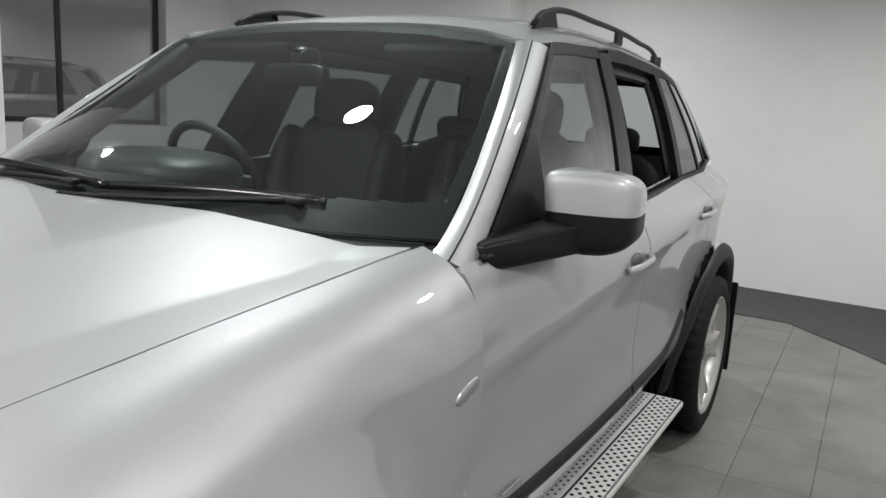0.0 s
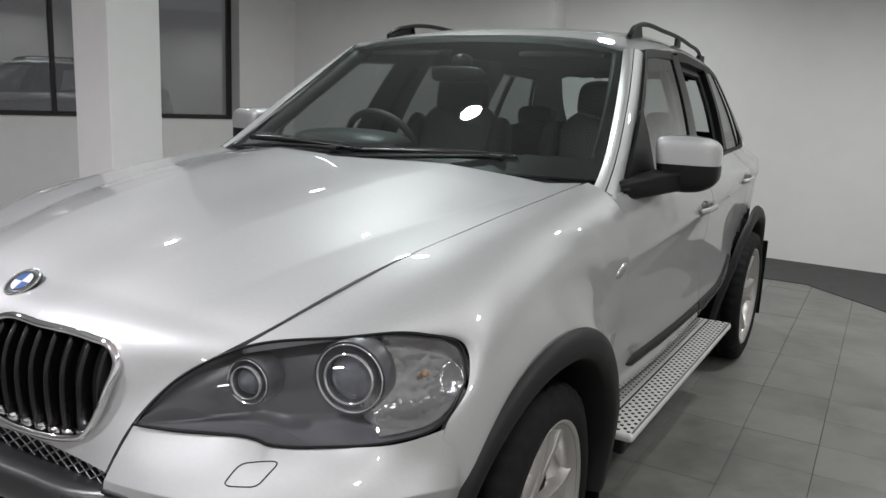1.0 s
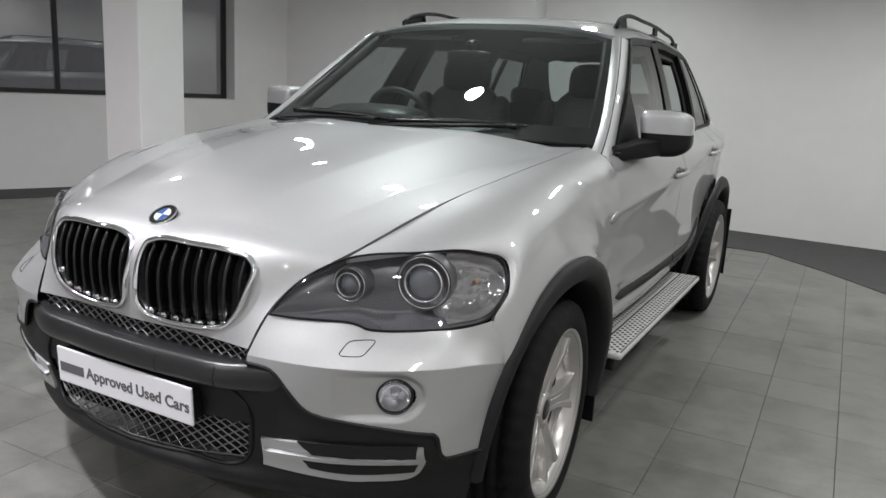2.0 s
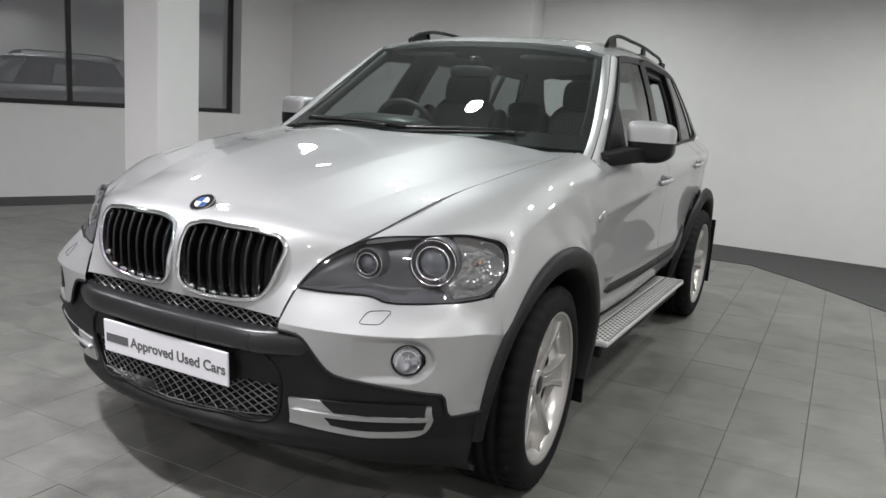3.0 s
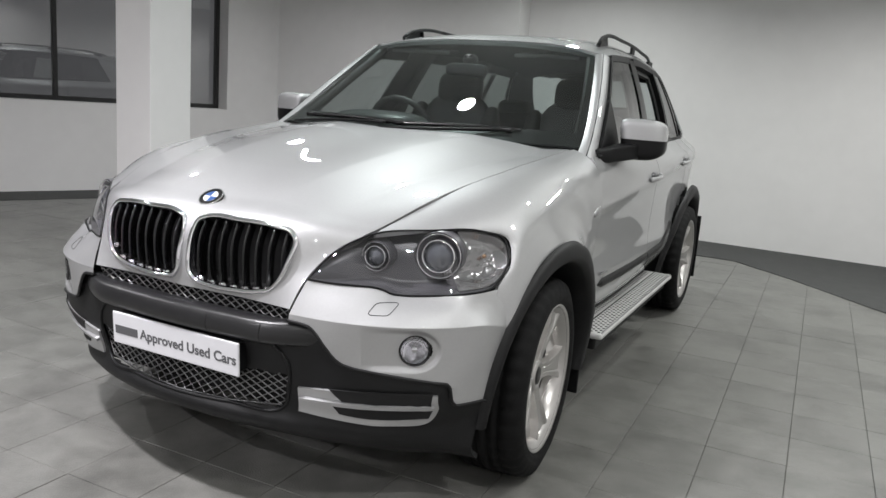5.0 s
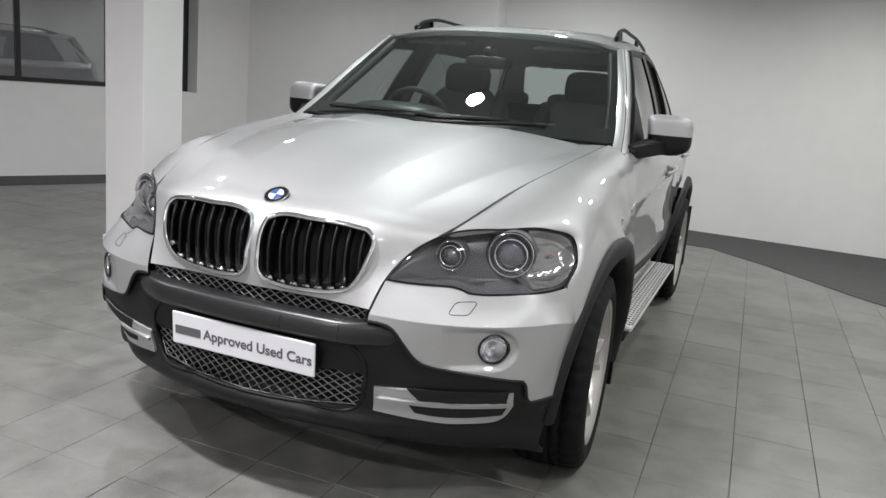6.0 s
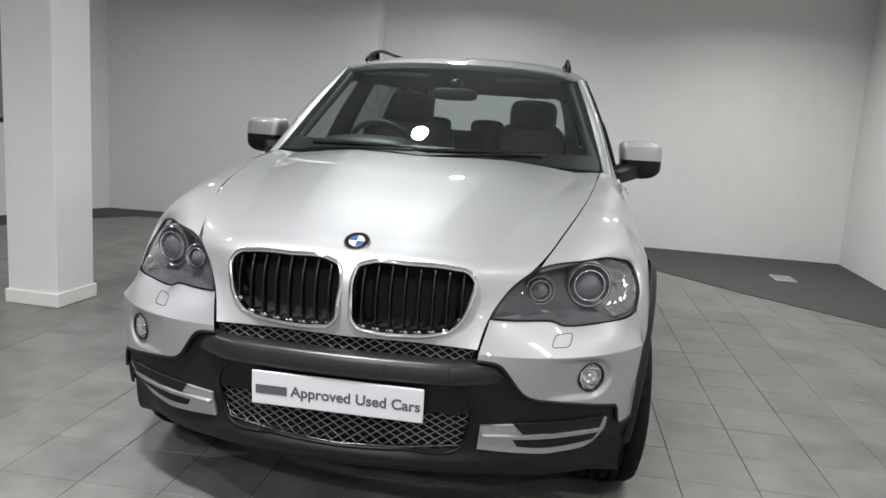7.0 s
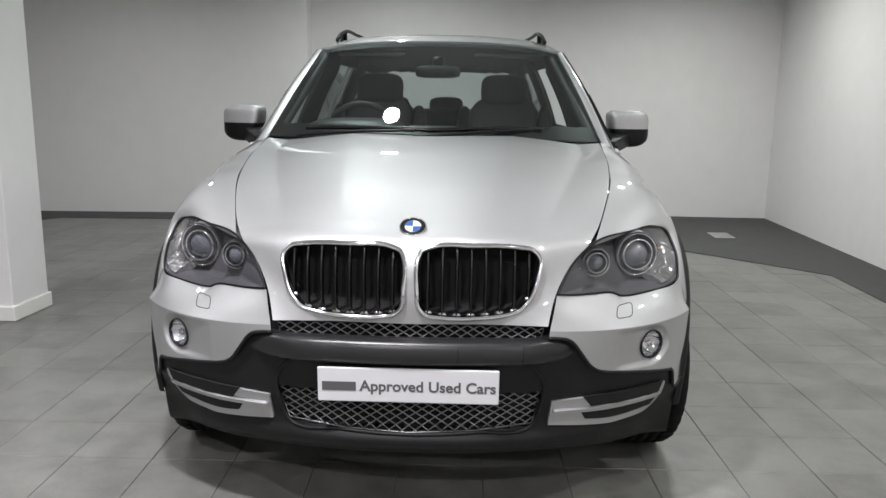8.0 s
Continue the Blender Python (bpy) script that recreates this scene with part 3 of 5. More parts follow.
for s in (1, -1):
    g = loft(PILLAR, 30, 10)
    pil = part("a_pillar", surf(g if s > 0 else mirrored(g), (s, -0.5, 0.5)), PAINT, car)
    seam = g[4] * np.array((s, 1, 1))
    part("pillar_seam", tube(seam, 0.0022, False, 5), UNDER, pil)


# doors and rear quarter: sections down the side, waist line to sill
def side_section(y):
    belt = np.interp(y, [0.64, 1.6, 2.7, 3.45, 3.8], [1.130, 1.150, 1.178, 1.205, 1.21])
    crease = np.interp(y, [0.6, 1.58, 2.62, 3.6], [0.913, 1.000, 1.050, 1.08])
    w = np.interp(y, [0.64, 1.2, 1.6, 2.1, 2.6, 3.0, 3.4, 3.6, 3.85], [0.918, 0.935, 0.936, 0.922, 0.902, 0.902, 0.835, 0.779, 0.692])
    tuck = np.interp(y, [0.64, 1.7, 2.6, 3.4, 3.85], [0.062, 0.072, 0.115, 0.125, 0.10])
    return [(w - tuck, y, belt), (w - 0.45 * tuck, y, belt - 0.055), (w - 0.005, y, crease + 0.030), (w, y, crease), (w - 0.009, y, crease - 0.030), (w - 0.016, y, crease - 0.12), (w - 0.024, y, 0.70), (w - 0.020, y, 0.58), (w - 0.040, y, 0.49), (w - 0.080, y, 0.42)]


def side_panel(name, y0, y1, parent, label=""):
    made = {}
    for s in (1, -1):
        g = loft([side_section(y) for y in np.linspace(y0, y1, 6)], 44, 30)
        g = g if s > 0 else mirrored(g)
        hole = lambda p: (p[1] - 2.933) ** 2 + (p[2] - 0.36) ** 2 < 0.495**2
        made[s] = part(name, surf(g, (s, 0, 0), hole), PAINT, parent, label)
    return made


DOORS_F = side_panel("front_door", 0.645, 1.705, car)
DOORS_R = side_panel("rear_door", 1.711, 2.745, car)
side_panel("rear_quarter", 2.751, 3.85, car)


def sup(a, b, c, e1=0.4, e2=0.4, nu=24, nv=14, at=(0, 0, 0), keep=None, turn=None):
    """A rounded block: half sizes a, b, c; small e: squarer. keep: which faces stay, by their centre."""
    f = lambda w, e: math.copysign(abs(w) ** e, w)
    verts, faces = [], []
    for j in range(nv + 1):
        v = -math.pi / 2 + math.pi * j / nv
        for i in range(nu):
            u = 2 * math.pi * i / nu
            p = Vector((a * f(math.cos(v), e1) * f(math.cos(u), e2), b * f(math.cos(v), e1) * f(math.sin(u), e2), c * f(math.sin(v), e1)))
            verts.append((turn @ p if turn else p) + Vector(at))
    for j in range(nv):
        for i in range(nu):
            k = (i + 1) % nu
            q = (j * nu + i, j * nu + k, (j + 1) * nu + k, (j + 1) * nu + i)
            if keep is None or keep(sum((verts[n] for n in q), Vector()) / 4):
                faces.append(q)
    bm = bmesh.new()
    bm.from_mesh(mesh_of(verts, faces))
    bmesh.ops.remove_doubles(bm, verts=bm.verts, dist=1e-5)
    return bm


def on(grid, x, z, lift=0.0, rows=None):
    return np.array((x, depth(grid, x, z, rows) - lift, z))


# kidney grilles: chrome frame, black slats
for s in (1, -1):
    ring = [on(hood_grid, x, z, 0.003, nose) for x, z in KIDNEYS[s]]
    q = np.array(ring)
    basis = np.stack([np.ones(len(q)), q[:, 0] * s, q[:, 0] ** 2, q[:, 2], q[:, 2] ** 2, q[:, 2] ** 3, q[:, 0] * s * q[:, 2]], 1)
    ys = basis @ np.linalg.lstsq(basis, q[:, 1], rcond=None)[0]
    ring = [(p[0], y, p[2]) for p, y in zip(ring, ys)]
    frame_k = part("kidney_frame", tube(ring, 0.0078, True, 10, 1.2, (0, 1, 0)), CHROME, car, "chrome kidney grille frame")
    k = KIDNEYS[s]
    cx, cz = sum(p[0] for p in k) / len(k), sum(p[1] for p in k) / len(k)
    n = len(k)
    mid = [(x - (x - cx) * 0.05, y + 0.024, z - (z - cz) * 0.05) for x, y, z in ring]
    back = [(x, y + 0.075, z) for x, y, z in mid]
    band = lambda a, b: mesh_of(a + b, [(i, (i + 1) % n, n + (i + 1) % n, n + i) for i in range(n)])
    part("frame_lip", band([tuple(p) for p in ring], mid), CHROME, frame_k)
    part("grille_surround", band(mid, back), UNDER, frame_k)
    part("grille_back", mesh_of(back + [(cx, -0.64, cz)], [(i, (i + 1) % n, n) for i in range(n)]), UNDER, frame_k)
    for i in range(8):
        x = s * (0.052 + i * 0.0425)
        zs = [z for z in np.linspace(0.70, 0.93, 120) if inside((x, z), k)]
        lo, hi = zs[0], zs[-1]
        path = [(x, depth(hood_grid, x, z, nose) + 0.024 - 0.010 * math.sin(math.pi * (z - lo) / (hi - lo)), z) for z in np.linspace(lo + 0.001, hi - 0.012, 14)]
        part("slat", tube(path, 0.017, False, 12, 0.32, (1, 0, 0)), GLOSS_BLACK, frame_k)
        foot = path[0]
        part("slat_tip", sup(0.0145, 0.012, 0.0085, 0.8, 0.8, 14, 8, (foot[0], foot[1] - 0.006, foot[2] + 0.004)), CHROME, frame_k)

# emblem: a plain roundel
em = Matrix.Translation((0, -0.660, 0.9615)) @ Matrix.Rotation(radians(33), 4, "X")
emblem = part("emblem", lathe([(-0.006, 0.0), (-0.006, 0.041), (0.002, 0.041), (0.004, 0.038), (0.003, 0.035), (0.003, 0.026), (0.0035, 0.025)], 40, "z"), GLOSS_BLACK, car, "round badge in black, blue and white")
emblem.matrix_basis = em
part("emblem_rim", lathe([(0.0015, 0.0415), (0.0045, 0.0405), (0.0045, 0.0385), (0.002, 0.038)], 40, "z"), CHROME, emblem)
for q in range(4):
    w = [q * math.pi / 2 + i * math.pi / 2 / 10 for i in range(11)]
    part("badge_quarter", mesh_of([(0, 0, 0.0045)] + [(0.025 * math.cos(a), 0.025 * math.sin(a), 0.0045) for a in w], [(0, i + 1, i + 2) for i in range(10)]), ENAMEL_BLUE if q % 2 else ENAMEL_WHITE, emblem)

# headlamps
LAMP_EDGE = [
    [(0.440, -0.722, 0.779), (0.487, -0.664, 0.858), (0.532, -0.616, 0.895), (0.562, -0.584, 0.911), (0.70, -0.450, 0.928), (0.805, -0.330, 0.926), (0.864, -0.267, 0.898), (0.892, -0.292, 0.835)],
    [(0.440, -0.722, 0.779), (0.50, -0.685, 0.826), (0.57, -0.628, 0.853), (0.65, -0.562, 0.862), (0.74, -0.478, 0.862), (0.81, -0.395, 0.857), (0.86, -0.325, 0.845), (0.8925, -0.297, 0.832)],
    [(0.440, -0.722, 0.779), (0.50, -0.690, 0.788), (0.57, -0.648, 0.788), (0.65, -0.592, 0.783), (0.74, -0.518, 0.787), (0.815, -0.440, 0.790), (0.865, -0.365, 0.800), (0.893, -0.302, 0.828)],
    [(0.440, -0.723, 0.777), (0.50, -0.690, 0.770), (0.57, -0.647, 0.766), (0.612, -0.621, 0.763), (0.630, -0.608, 0.757), (0.648, -0.596, 0.747), (0.668, -0.583, 0.744), (0.74, -0.535, 0.745), (0.835, -0.462, 0.754), (0.885, -0.370, 0.770), (0.8935, -0.306, 0.825)],
]
lamp_grid = loft(LAMP_EDGE, 96, 20)


def lamp_unit(centre, r, parent, aim):
    m = Matrix.Translation(centre) @ Matrix.Rotation(aim, 4, "Z")
    pieces = [
        part("lamp_barrel", lathe([(0.05, r * 1.66), (0.004, r * 1.60), (0.000, r * 1.55), (0.010, r * 1.50)], 40, "y"), LAMP_GREY, parent),
        part("lamp_bowl", lathe([(0.004, r * 1.44), (0.016, r * 1.3), (0.02, r * 1.08)], 40, "y"), LAMP_GREY, parent),
        part("lamp_ring", lathe([(0.012, r * 1.52), (-0.001, r * 1.50), (-0.004, r * 1.46), (0.006, r * 1.42)], 40, "y"), CHROME, parent),
        part("lamp_ring", lathe([(0.02, r * 1.13), (-0.006, r * 1.12), (-0.010, r * 1.06), (-0.003, r * 0.99), (0.012, r * 0.97)], 40, "y"), CHROME, parent),
        part("lamp_lens", lathe([(-0.014, 0.0005), (-0.0135, r * 0.2), (-0.010, r * 0.45), (-0.003, r * 0.7), (0.006, r * 0.9), (0.014, r * 0.98)], 36, "y"), LENS, parent),
    ]
    for p in pieces:
        p.matrix_basis = m


for s in (1, -1):
    g = lamp_grid if s > 0 else mirrored(lamp_grid)
    inner = lamp_grid.copy()
    across, along = np.minimum(np.arange(21), np.arange(21)[::-1]) / 2.0, np.minimum(np.arange(97) / 28.0, np.arange(97)[::-1] / 8.0)
    fall = np.minimum(1, np.minimum.outer(across, along))
    inner[:, :, 1] += 0.090 * fall
    inner[:, :, 0] -= 0.02 * fall
    inner = inner if s > 0 else mirrored(inner)
    head = part("headlamp", surf(inner, (0, -1, 0), None, 0), LAMP_GREY, car, "headlamp with twin round projectors behind clear cover")
    part("lamp_cover", surf(g, (s * 0.3987, -1, 0), None, 0.01), CLEAR, head, "clear headlamp cover")
    edge = np.vstack([lamp_grid[0], lamp_grid[-1][::-1]])
    edge = edge if s > 0 else mirrored(edge)
    part("lamp_seal", tube(edge[::2], 0.0032, True, 6), BLACK, head)
    lamp_unit((s * 0.726, -0.455, 0.852), 0.047, head, radians(s * 14))
    lamp_unit((s * 0.573, -0.572, 0.845), 0.030, head, radians(s * 10))
    # faceted indicator section at the outer end, following the cover
    ind = lamp_grid[1:20, 66:97:2].copy()
    deep = np.minimum(1, np.minimum.outer(np.minimum(np.arange(19), np.arange(19)[::-1]) / 3.0, np.minimum(np.arange(16) + 2, np.arange(16)[::-1]) / 3.0))
    ind[:, :, 1] += 0.004 + 0.026 * deep
    ind[:, :, 0] -= 0.003 + 0.018 * deep
    part("indicator", surf(ind if s > 0 else mirrored(ind), (0, -1, 0), None, 0.03), CRYSTAL, head, "faceted clear indicator reflector")
    part("bulb", sup(0.007, 0.010, 0.007, 0.9, 0.9, 12, 8, tuple((on(lamp_grid, 0.838, 0.85) + np.array((-0.012, 0.018, 0))) * np.array((s, 1, 1)))), AMBER, head)

# fog lamps
for s in (1, -1):
    y = depth(bumper_grid, FOG[0] + 0.047, FOG[1]) + depth(bumper_grid, FOG[0] - 0.047, FOG[1])
    m = Matrix.Translation((s * FOG[0], y / 2 - 0.007, FOG[1])) @ Matrix.Rotation(radians(s * 33), 4, "Z")
    fog = part("fog_lamp", lathe([(0.008, 0.0475), (-0.003, 0.0465), (-0.004, 0.044), (0.004, 0.0415), (0.02, 0.041), (0.035, 0.041)], 48, "y"), GLOSS_BLACK, car, "round clear fog lamp in a thin black ring")
    fog.matrix_basis = m
    part("reflector", lathe([(0.004, 0.0405), (0.014, 0.036), (0.026, 0.026), (0.034, 0.012), (0.034, 0.0005)], 32, "y"), CHROME, fog)
    part("fog_lens", lathe([(-0.006, 0.0005), (-0.005, 0.02), (-0.001, 0.035), (0.005, 0.041)], 32, "y"), CLEAR, fog)
    part("fog_bulb", sup(0.012, 0.01, 0.012, 0.8, 0.8, 12, 8, (0, 0.014, 0)), CHROME, fog)

# headlamp washer covers and tow-hook cover: fine shut lines
for s in (1, -1):
    bend = lambda w: math.copysign(abs(w) ** 0.42, w)
    loop = [(0.655 + 0.027 * bend(math.cos(a)) + 0.004 * bend(math.sin(a)), 0, 0.712 + 0.0155 * bend(math.sin(a))) for a in np.linspace(0, 2 * math.pi, 41)[:-1]]
    part("washer_cover_line", tube([on(bumper_grid, p[0], p[2], 0.0005) * np.array((s, 1, 1)) for p in loop], 0.0012, True, 5), UNDER, car)
bar_grid = loft([both(c) for c in BAR], 60, 24)
for x in (0.145, 0.335):
    part("tow_cover_line", tube([on(bar_grid, x, z, 0.0, slice(6, 22)) for z in np.linspace(0.583, 0.646, 10)], 0.002, False, 5), UNDER, car)


# diamond mesh grilles
def mesh_grille(name, poly, grid, rows, back, pitch, slope, parent):
    holder = part(name, tube([(x, depth(grid, x, z, rows) + back, z) for x, z in poly], 0.003, True, 5), MESH_METAL, parent, "dark metal diamond mesh")
    xs, zs = [p[0] for p in poly], [p[1] for p in poly]
    for sgn in (1, -1):
        c = min(zs) - slope * max(abs(x) for x in xs)
        while c < max(zs) + slope * max(abs(x) for x in xs):
            run = []
            for x in np.linspace(min(xs), max(xs), 160):
                z = c + sgn * slope * x
                if inside((x, z), poly):
                    run.append((x, depth(grid, x, z, rows) + back, z))
                elif len(run) > 1:
                    break
                else:
                    run = []
            if len(run) > 2:
                part("mesh_wire", tube(run[:: max(1, len(run) // 8)] + [run[-1]], 0.0021, False, 5), MESH_METAL, holder)
            c += pitch
    return holder


UPPER = [(-0.40, 0.688), (-0.385, 0.642), (0, 0.638), (0.385, 0.642), (0.40, 0.688)]
mesh_grille("upper_mesh", UPPER, hood_grid, slice(0, 4), 0.012, 0.0235, 0.62, car)
mesh_grille("lower_mesh", LOWER, apron_grid, None, 0.012, 0.0245, 0.62, car)
part("mesh_back", joined([box((0.86, 0.02, 0.08), 0, 1, (0, -0.70, 0.665)), box((0.84, 0.02, 0.15), 0, 1, (0, -0.69, 0.42))]), UNDER, car)
part("lower_opening_rim", tube([on(apron_grid, p[0], p[2], 0.002) for p in spl([(x, 0, z) for x, z in LOWER], 90, True)[:-1]], 0.0055, True, 6), CLAD, car)

# silver inserts in the lower corners; flat dark patches paint the slots' deep shade
INSERT_LOW = [(0.425, 0.0, 0.364), (0.55, 0, 0.347), (0.68, 0, 0.336), (0.77, 0, 0.348), (0.812, 0, 0.41)]
INSERT_TOP = [(0.432, 0, 0.447), (0.55, 0, 0.452), (0.68, 0, 0.455), (0.77, 0, 0.458), (0.816, 0, 0.458)]


def over(grid, lo, hi, nu, nv, lift, s):
    a, b = spl(lo, nu), spl(hi, nu)
    g = np.array([[on(grid, *((1 - v) * p + v * q)[[0, 2]], lift) for p, q in zip(a, b)] for v in np.linspace(0, 1, nv + 1)])
    return g if s > 0 else mirrored(g)


for s in (1, -1):
    ins = part("bumper_insert", surf(over(apron_grid, INSERT_LOW, INSERT_TOP, 30, 10, 0.008, s), (0, -1, 0), None, 0.012), PAINT, car, "silver bumper insert with dark patches for shaded slots")
    part("slot_shade_patch", surf(over(apron_grid, [(0.56, 0, 0.416), (0.68, 0, 0.410), (0.795, 0, 0.418)], [(0.53, 0, 0.456), (0.68, 0, 0.461), (0.806, 0, 0.464)], 20, 4, 0.0105, s), (0, -1, 0), None, 0.004), UNDER, ins)
    part("slot_shade_patch", surf(over(apron_grid, [(0.545, 0, 0.370), (0.66, 0, 0.359), (0.778, 0, 0.368)], [(0.53, 0, 0.396), (0.68, 0, 0.398), (0.796, 0, 0.402)], 20, 4, 0.0105, s), (0, -1, 0), None, 0.004), UNDER, ins)
    part("blade", surf(over(apron_grid, [(0.44, 0, 0.405), (0.60, 0, 0.400), (0.80, 0, 0.405)], [(0.44, 0, 0.416), (0.60, 0, 0.413), (0.806, 0, 0.417)], 20, 3, 0.020, s), (0, -1, 0), None, 0.012), PAINT, ins)

# display plate
plate = part("display_plate", box((0.535, 0.008, 0.108), 0.004, 2), PLATE, car, "white display plate with grey writing")
plate.matrix_basis = Matrix.Translation((0, -0.815, 0.514)) @ Matrix.Rotation(radians(3), 4, "X")
part("plate_holder", box((0.52, 0.04, 0.09), 0.004, 1, (0, 0.025, 0)), BLACK, plate)


def writing(text, size, width, at, parent):
    cu = bpy.data.curves.new("writing", "FONT")
    cu.body, cu.size, cu.extrude, cu.offset = text, size, 0.0004, 0.0010
    ob = new("writing", cu)
    bpy.context.view_layer.update()
    me = bpy.data.meshes.new_from_object(ob.evaluated_get(bpy.context.evaluated_depsgraph_get()))
    bpy.data.objects.remove(ob)
    bpy.data.curves.remove(cu)
    xs = [v.co.x for v in me.vertices]
    k = width / (max(xs) - min(xs))
    for v in me.vertices:
        v.co = ((v.co.x - min(xs)) * k, v.co.z, v.co.y)
    me.flip_normals()
    w = part("writing", me, INK, parent)
    w.location = at
    return w


writing("Approved Used Cars", 0.046, 0.402, (-0.144, -0.0046, -0.017), plate)
part("word_bar", box((0.100, 0.0012, 0.028), 0.0, 1, (-0.204, -0.0046, -0.004)), INK, plate)

# wheel arch cladding
ARCH = [(0.517, -0.014), (0.509, 0.002), (0.490, 0.010), (0.462, 0.013), (0.444, 0.008), (0.436, -0.012), (0.434, -0.09), (0.434, -0.35)]
for s in (1, -1):
    for cy, bends, edges, radii in (
        (0.034, [-16, 0, 30, 60, 90, 120, 160, 192], [0.885, 0.905, 0.934, 0.960, 0.980, 0.984, 0.968, 0.935], [0.466, 0.466, 0.474, 0.488, 0.504, 0.519, 0.528, 0.528]),
        (2.933, [-16, 0, 30, 60, 120, 160, 192], [0.830, 0.854, 0.906, 0.931, 0.932, 0.904, 0.885], [0.517] * 7),
    ):
        rows = []
        for deg in np.linspace(-5, 192, 61):
            w, edge, wide = radians(deg), np.interp(deg, bends, edges), np.interp(deg, bends, radii)
            rows.append([(s * (edge + x), cy - q * math.cos(w), 0.36 + q * math.sin(w)) for q, x in ((0.430 + (r - 0.434) * (wide - 0.430) / 0.083, x) for r, x in ARCH)])
        part("wheel_arch", surf(np.array(rows), (s, 0, 0), None, 0), CLAD, car, "dark grey plastic wheel arch")
        flap_y = cy + (0.465 if cy < 1 else 0.485)
        part("mud_flap", box((0.19, 0.012, 0.46 if cy > 1 else 0.34), 0.004, 2, (s * 0.846, flap_y, 0.385 if cy > 1 else 0.325)), BLACK, car)


# wheels
def spoke_mesh(k):
    """One broad spoke: narrow at the hub, forking towards the rim round a dished web, with deep flanks."""
    rs = np.linspace(0.036, 0.262, 27)
    half = np.interp(rs, [0.036, 0.08, 0.12, 0.165, 0.21, 0.262], [0.034, 0.029, 0.030, 0.040, 0.056, 0.080])
    face = np.interp(rs, [0.03, 0.08, 0.13, 0.19, 0.262], [0.082, 0.088, 0.098, 0.109, 0.113])
    dish = np.interp(rs, [0.09, 0.14, 0.20, 0.262], [0.001, 0.003, 0.007, 0.010])
    arm = np.interp(rs, [0.036, 0.12, 0.18, 0.262], [0.42, 0.38, 0.50, 0.58])
    flank = np.interp(rs, [0.04, 0.14, 0.20, 0.262], [0.026, 0.028, 0.050, 0.075])
    verts, faces = [], []
    for r, h, x, d, a, deep in zip(rs, half, face, dish, arm, flank):
        for u, dx in ((-1.10, -deep), (-0.985, -0.012), (-0.93, -0.001), (-0.9, 0.0), (-a - 0.06, -0.002), (-a, -0.005), (-a * 0.78, -d), (0, -d * 1.08), (a * 0.78, -d), (a, -0.005), (a + 0.06, -0.002), (0.9, 0.0), (0.93, -0.001), (0.985, -0.012), (1.10, -deep)):
            verts.append((x + dx, r, u * h))
    for i in range(len(rs) - 1):
        for j in range(14):
            faces.append((i * 15 + j, i * 15 + j + 1, i * 15 + 16 + j, i * 15 + 15 + j))
    # recessed panel to the next spoke, leaving a rounded hole by the hub
    panel = []
    for v in np.linspace(0, 1, 8):
        row = []
        for u in np.linspace(-1, 1, 11):
            edge = 0.204 - 0.036 * u * u
            r = edge + (0.264 - edge) * v
            reach = math.pi / 5 - float(np.interp(r, rs, half)) * 0.8 / r
            w = math.pi / 5 + u * reach
            deep = 0.042 - 0.018 * u * u + 0.012 * max(0, 0.25 - v) / 0.25
            row.append((float(np.interp(r, rs, face)) - deep, r * math.cos(w), r * math.sin(w)))
        panel.append(row)
    bm = joined([mesh_of(verts, faces, False), surf(np.array(panel), (1, 0, 0), None, 0.02)])
    bmesh.ops.transform(bm, matrix=Matrix.Rotation(2 * math.pi * k / 5 - 0.05, 4, "X"), verts=bm.verts)
    bmesh.ops.recalc_face_normals(bm, faces=bm.faces)
    if sum(f.normal.x for f in bm.faces) < 0:
        bmesh.ops.reverse_faces(bm, faces=bm.faces)
    return bm


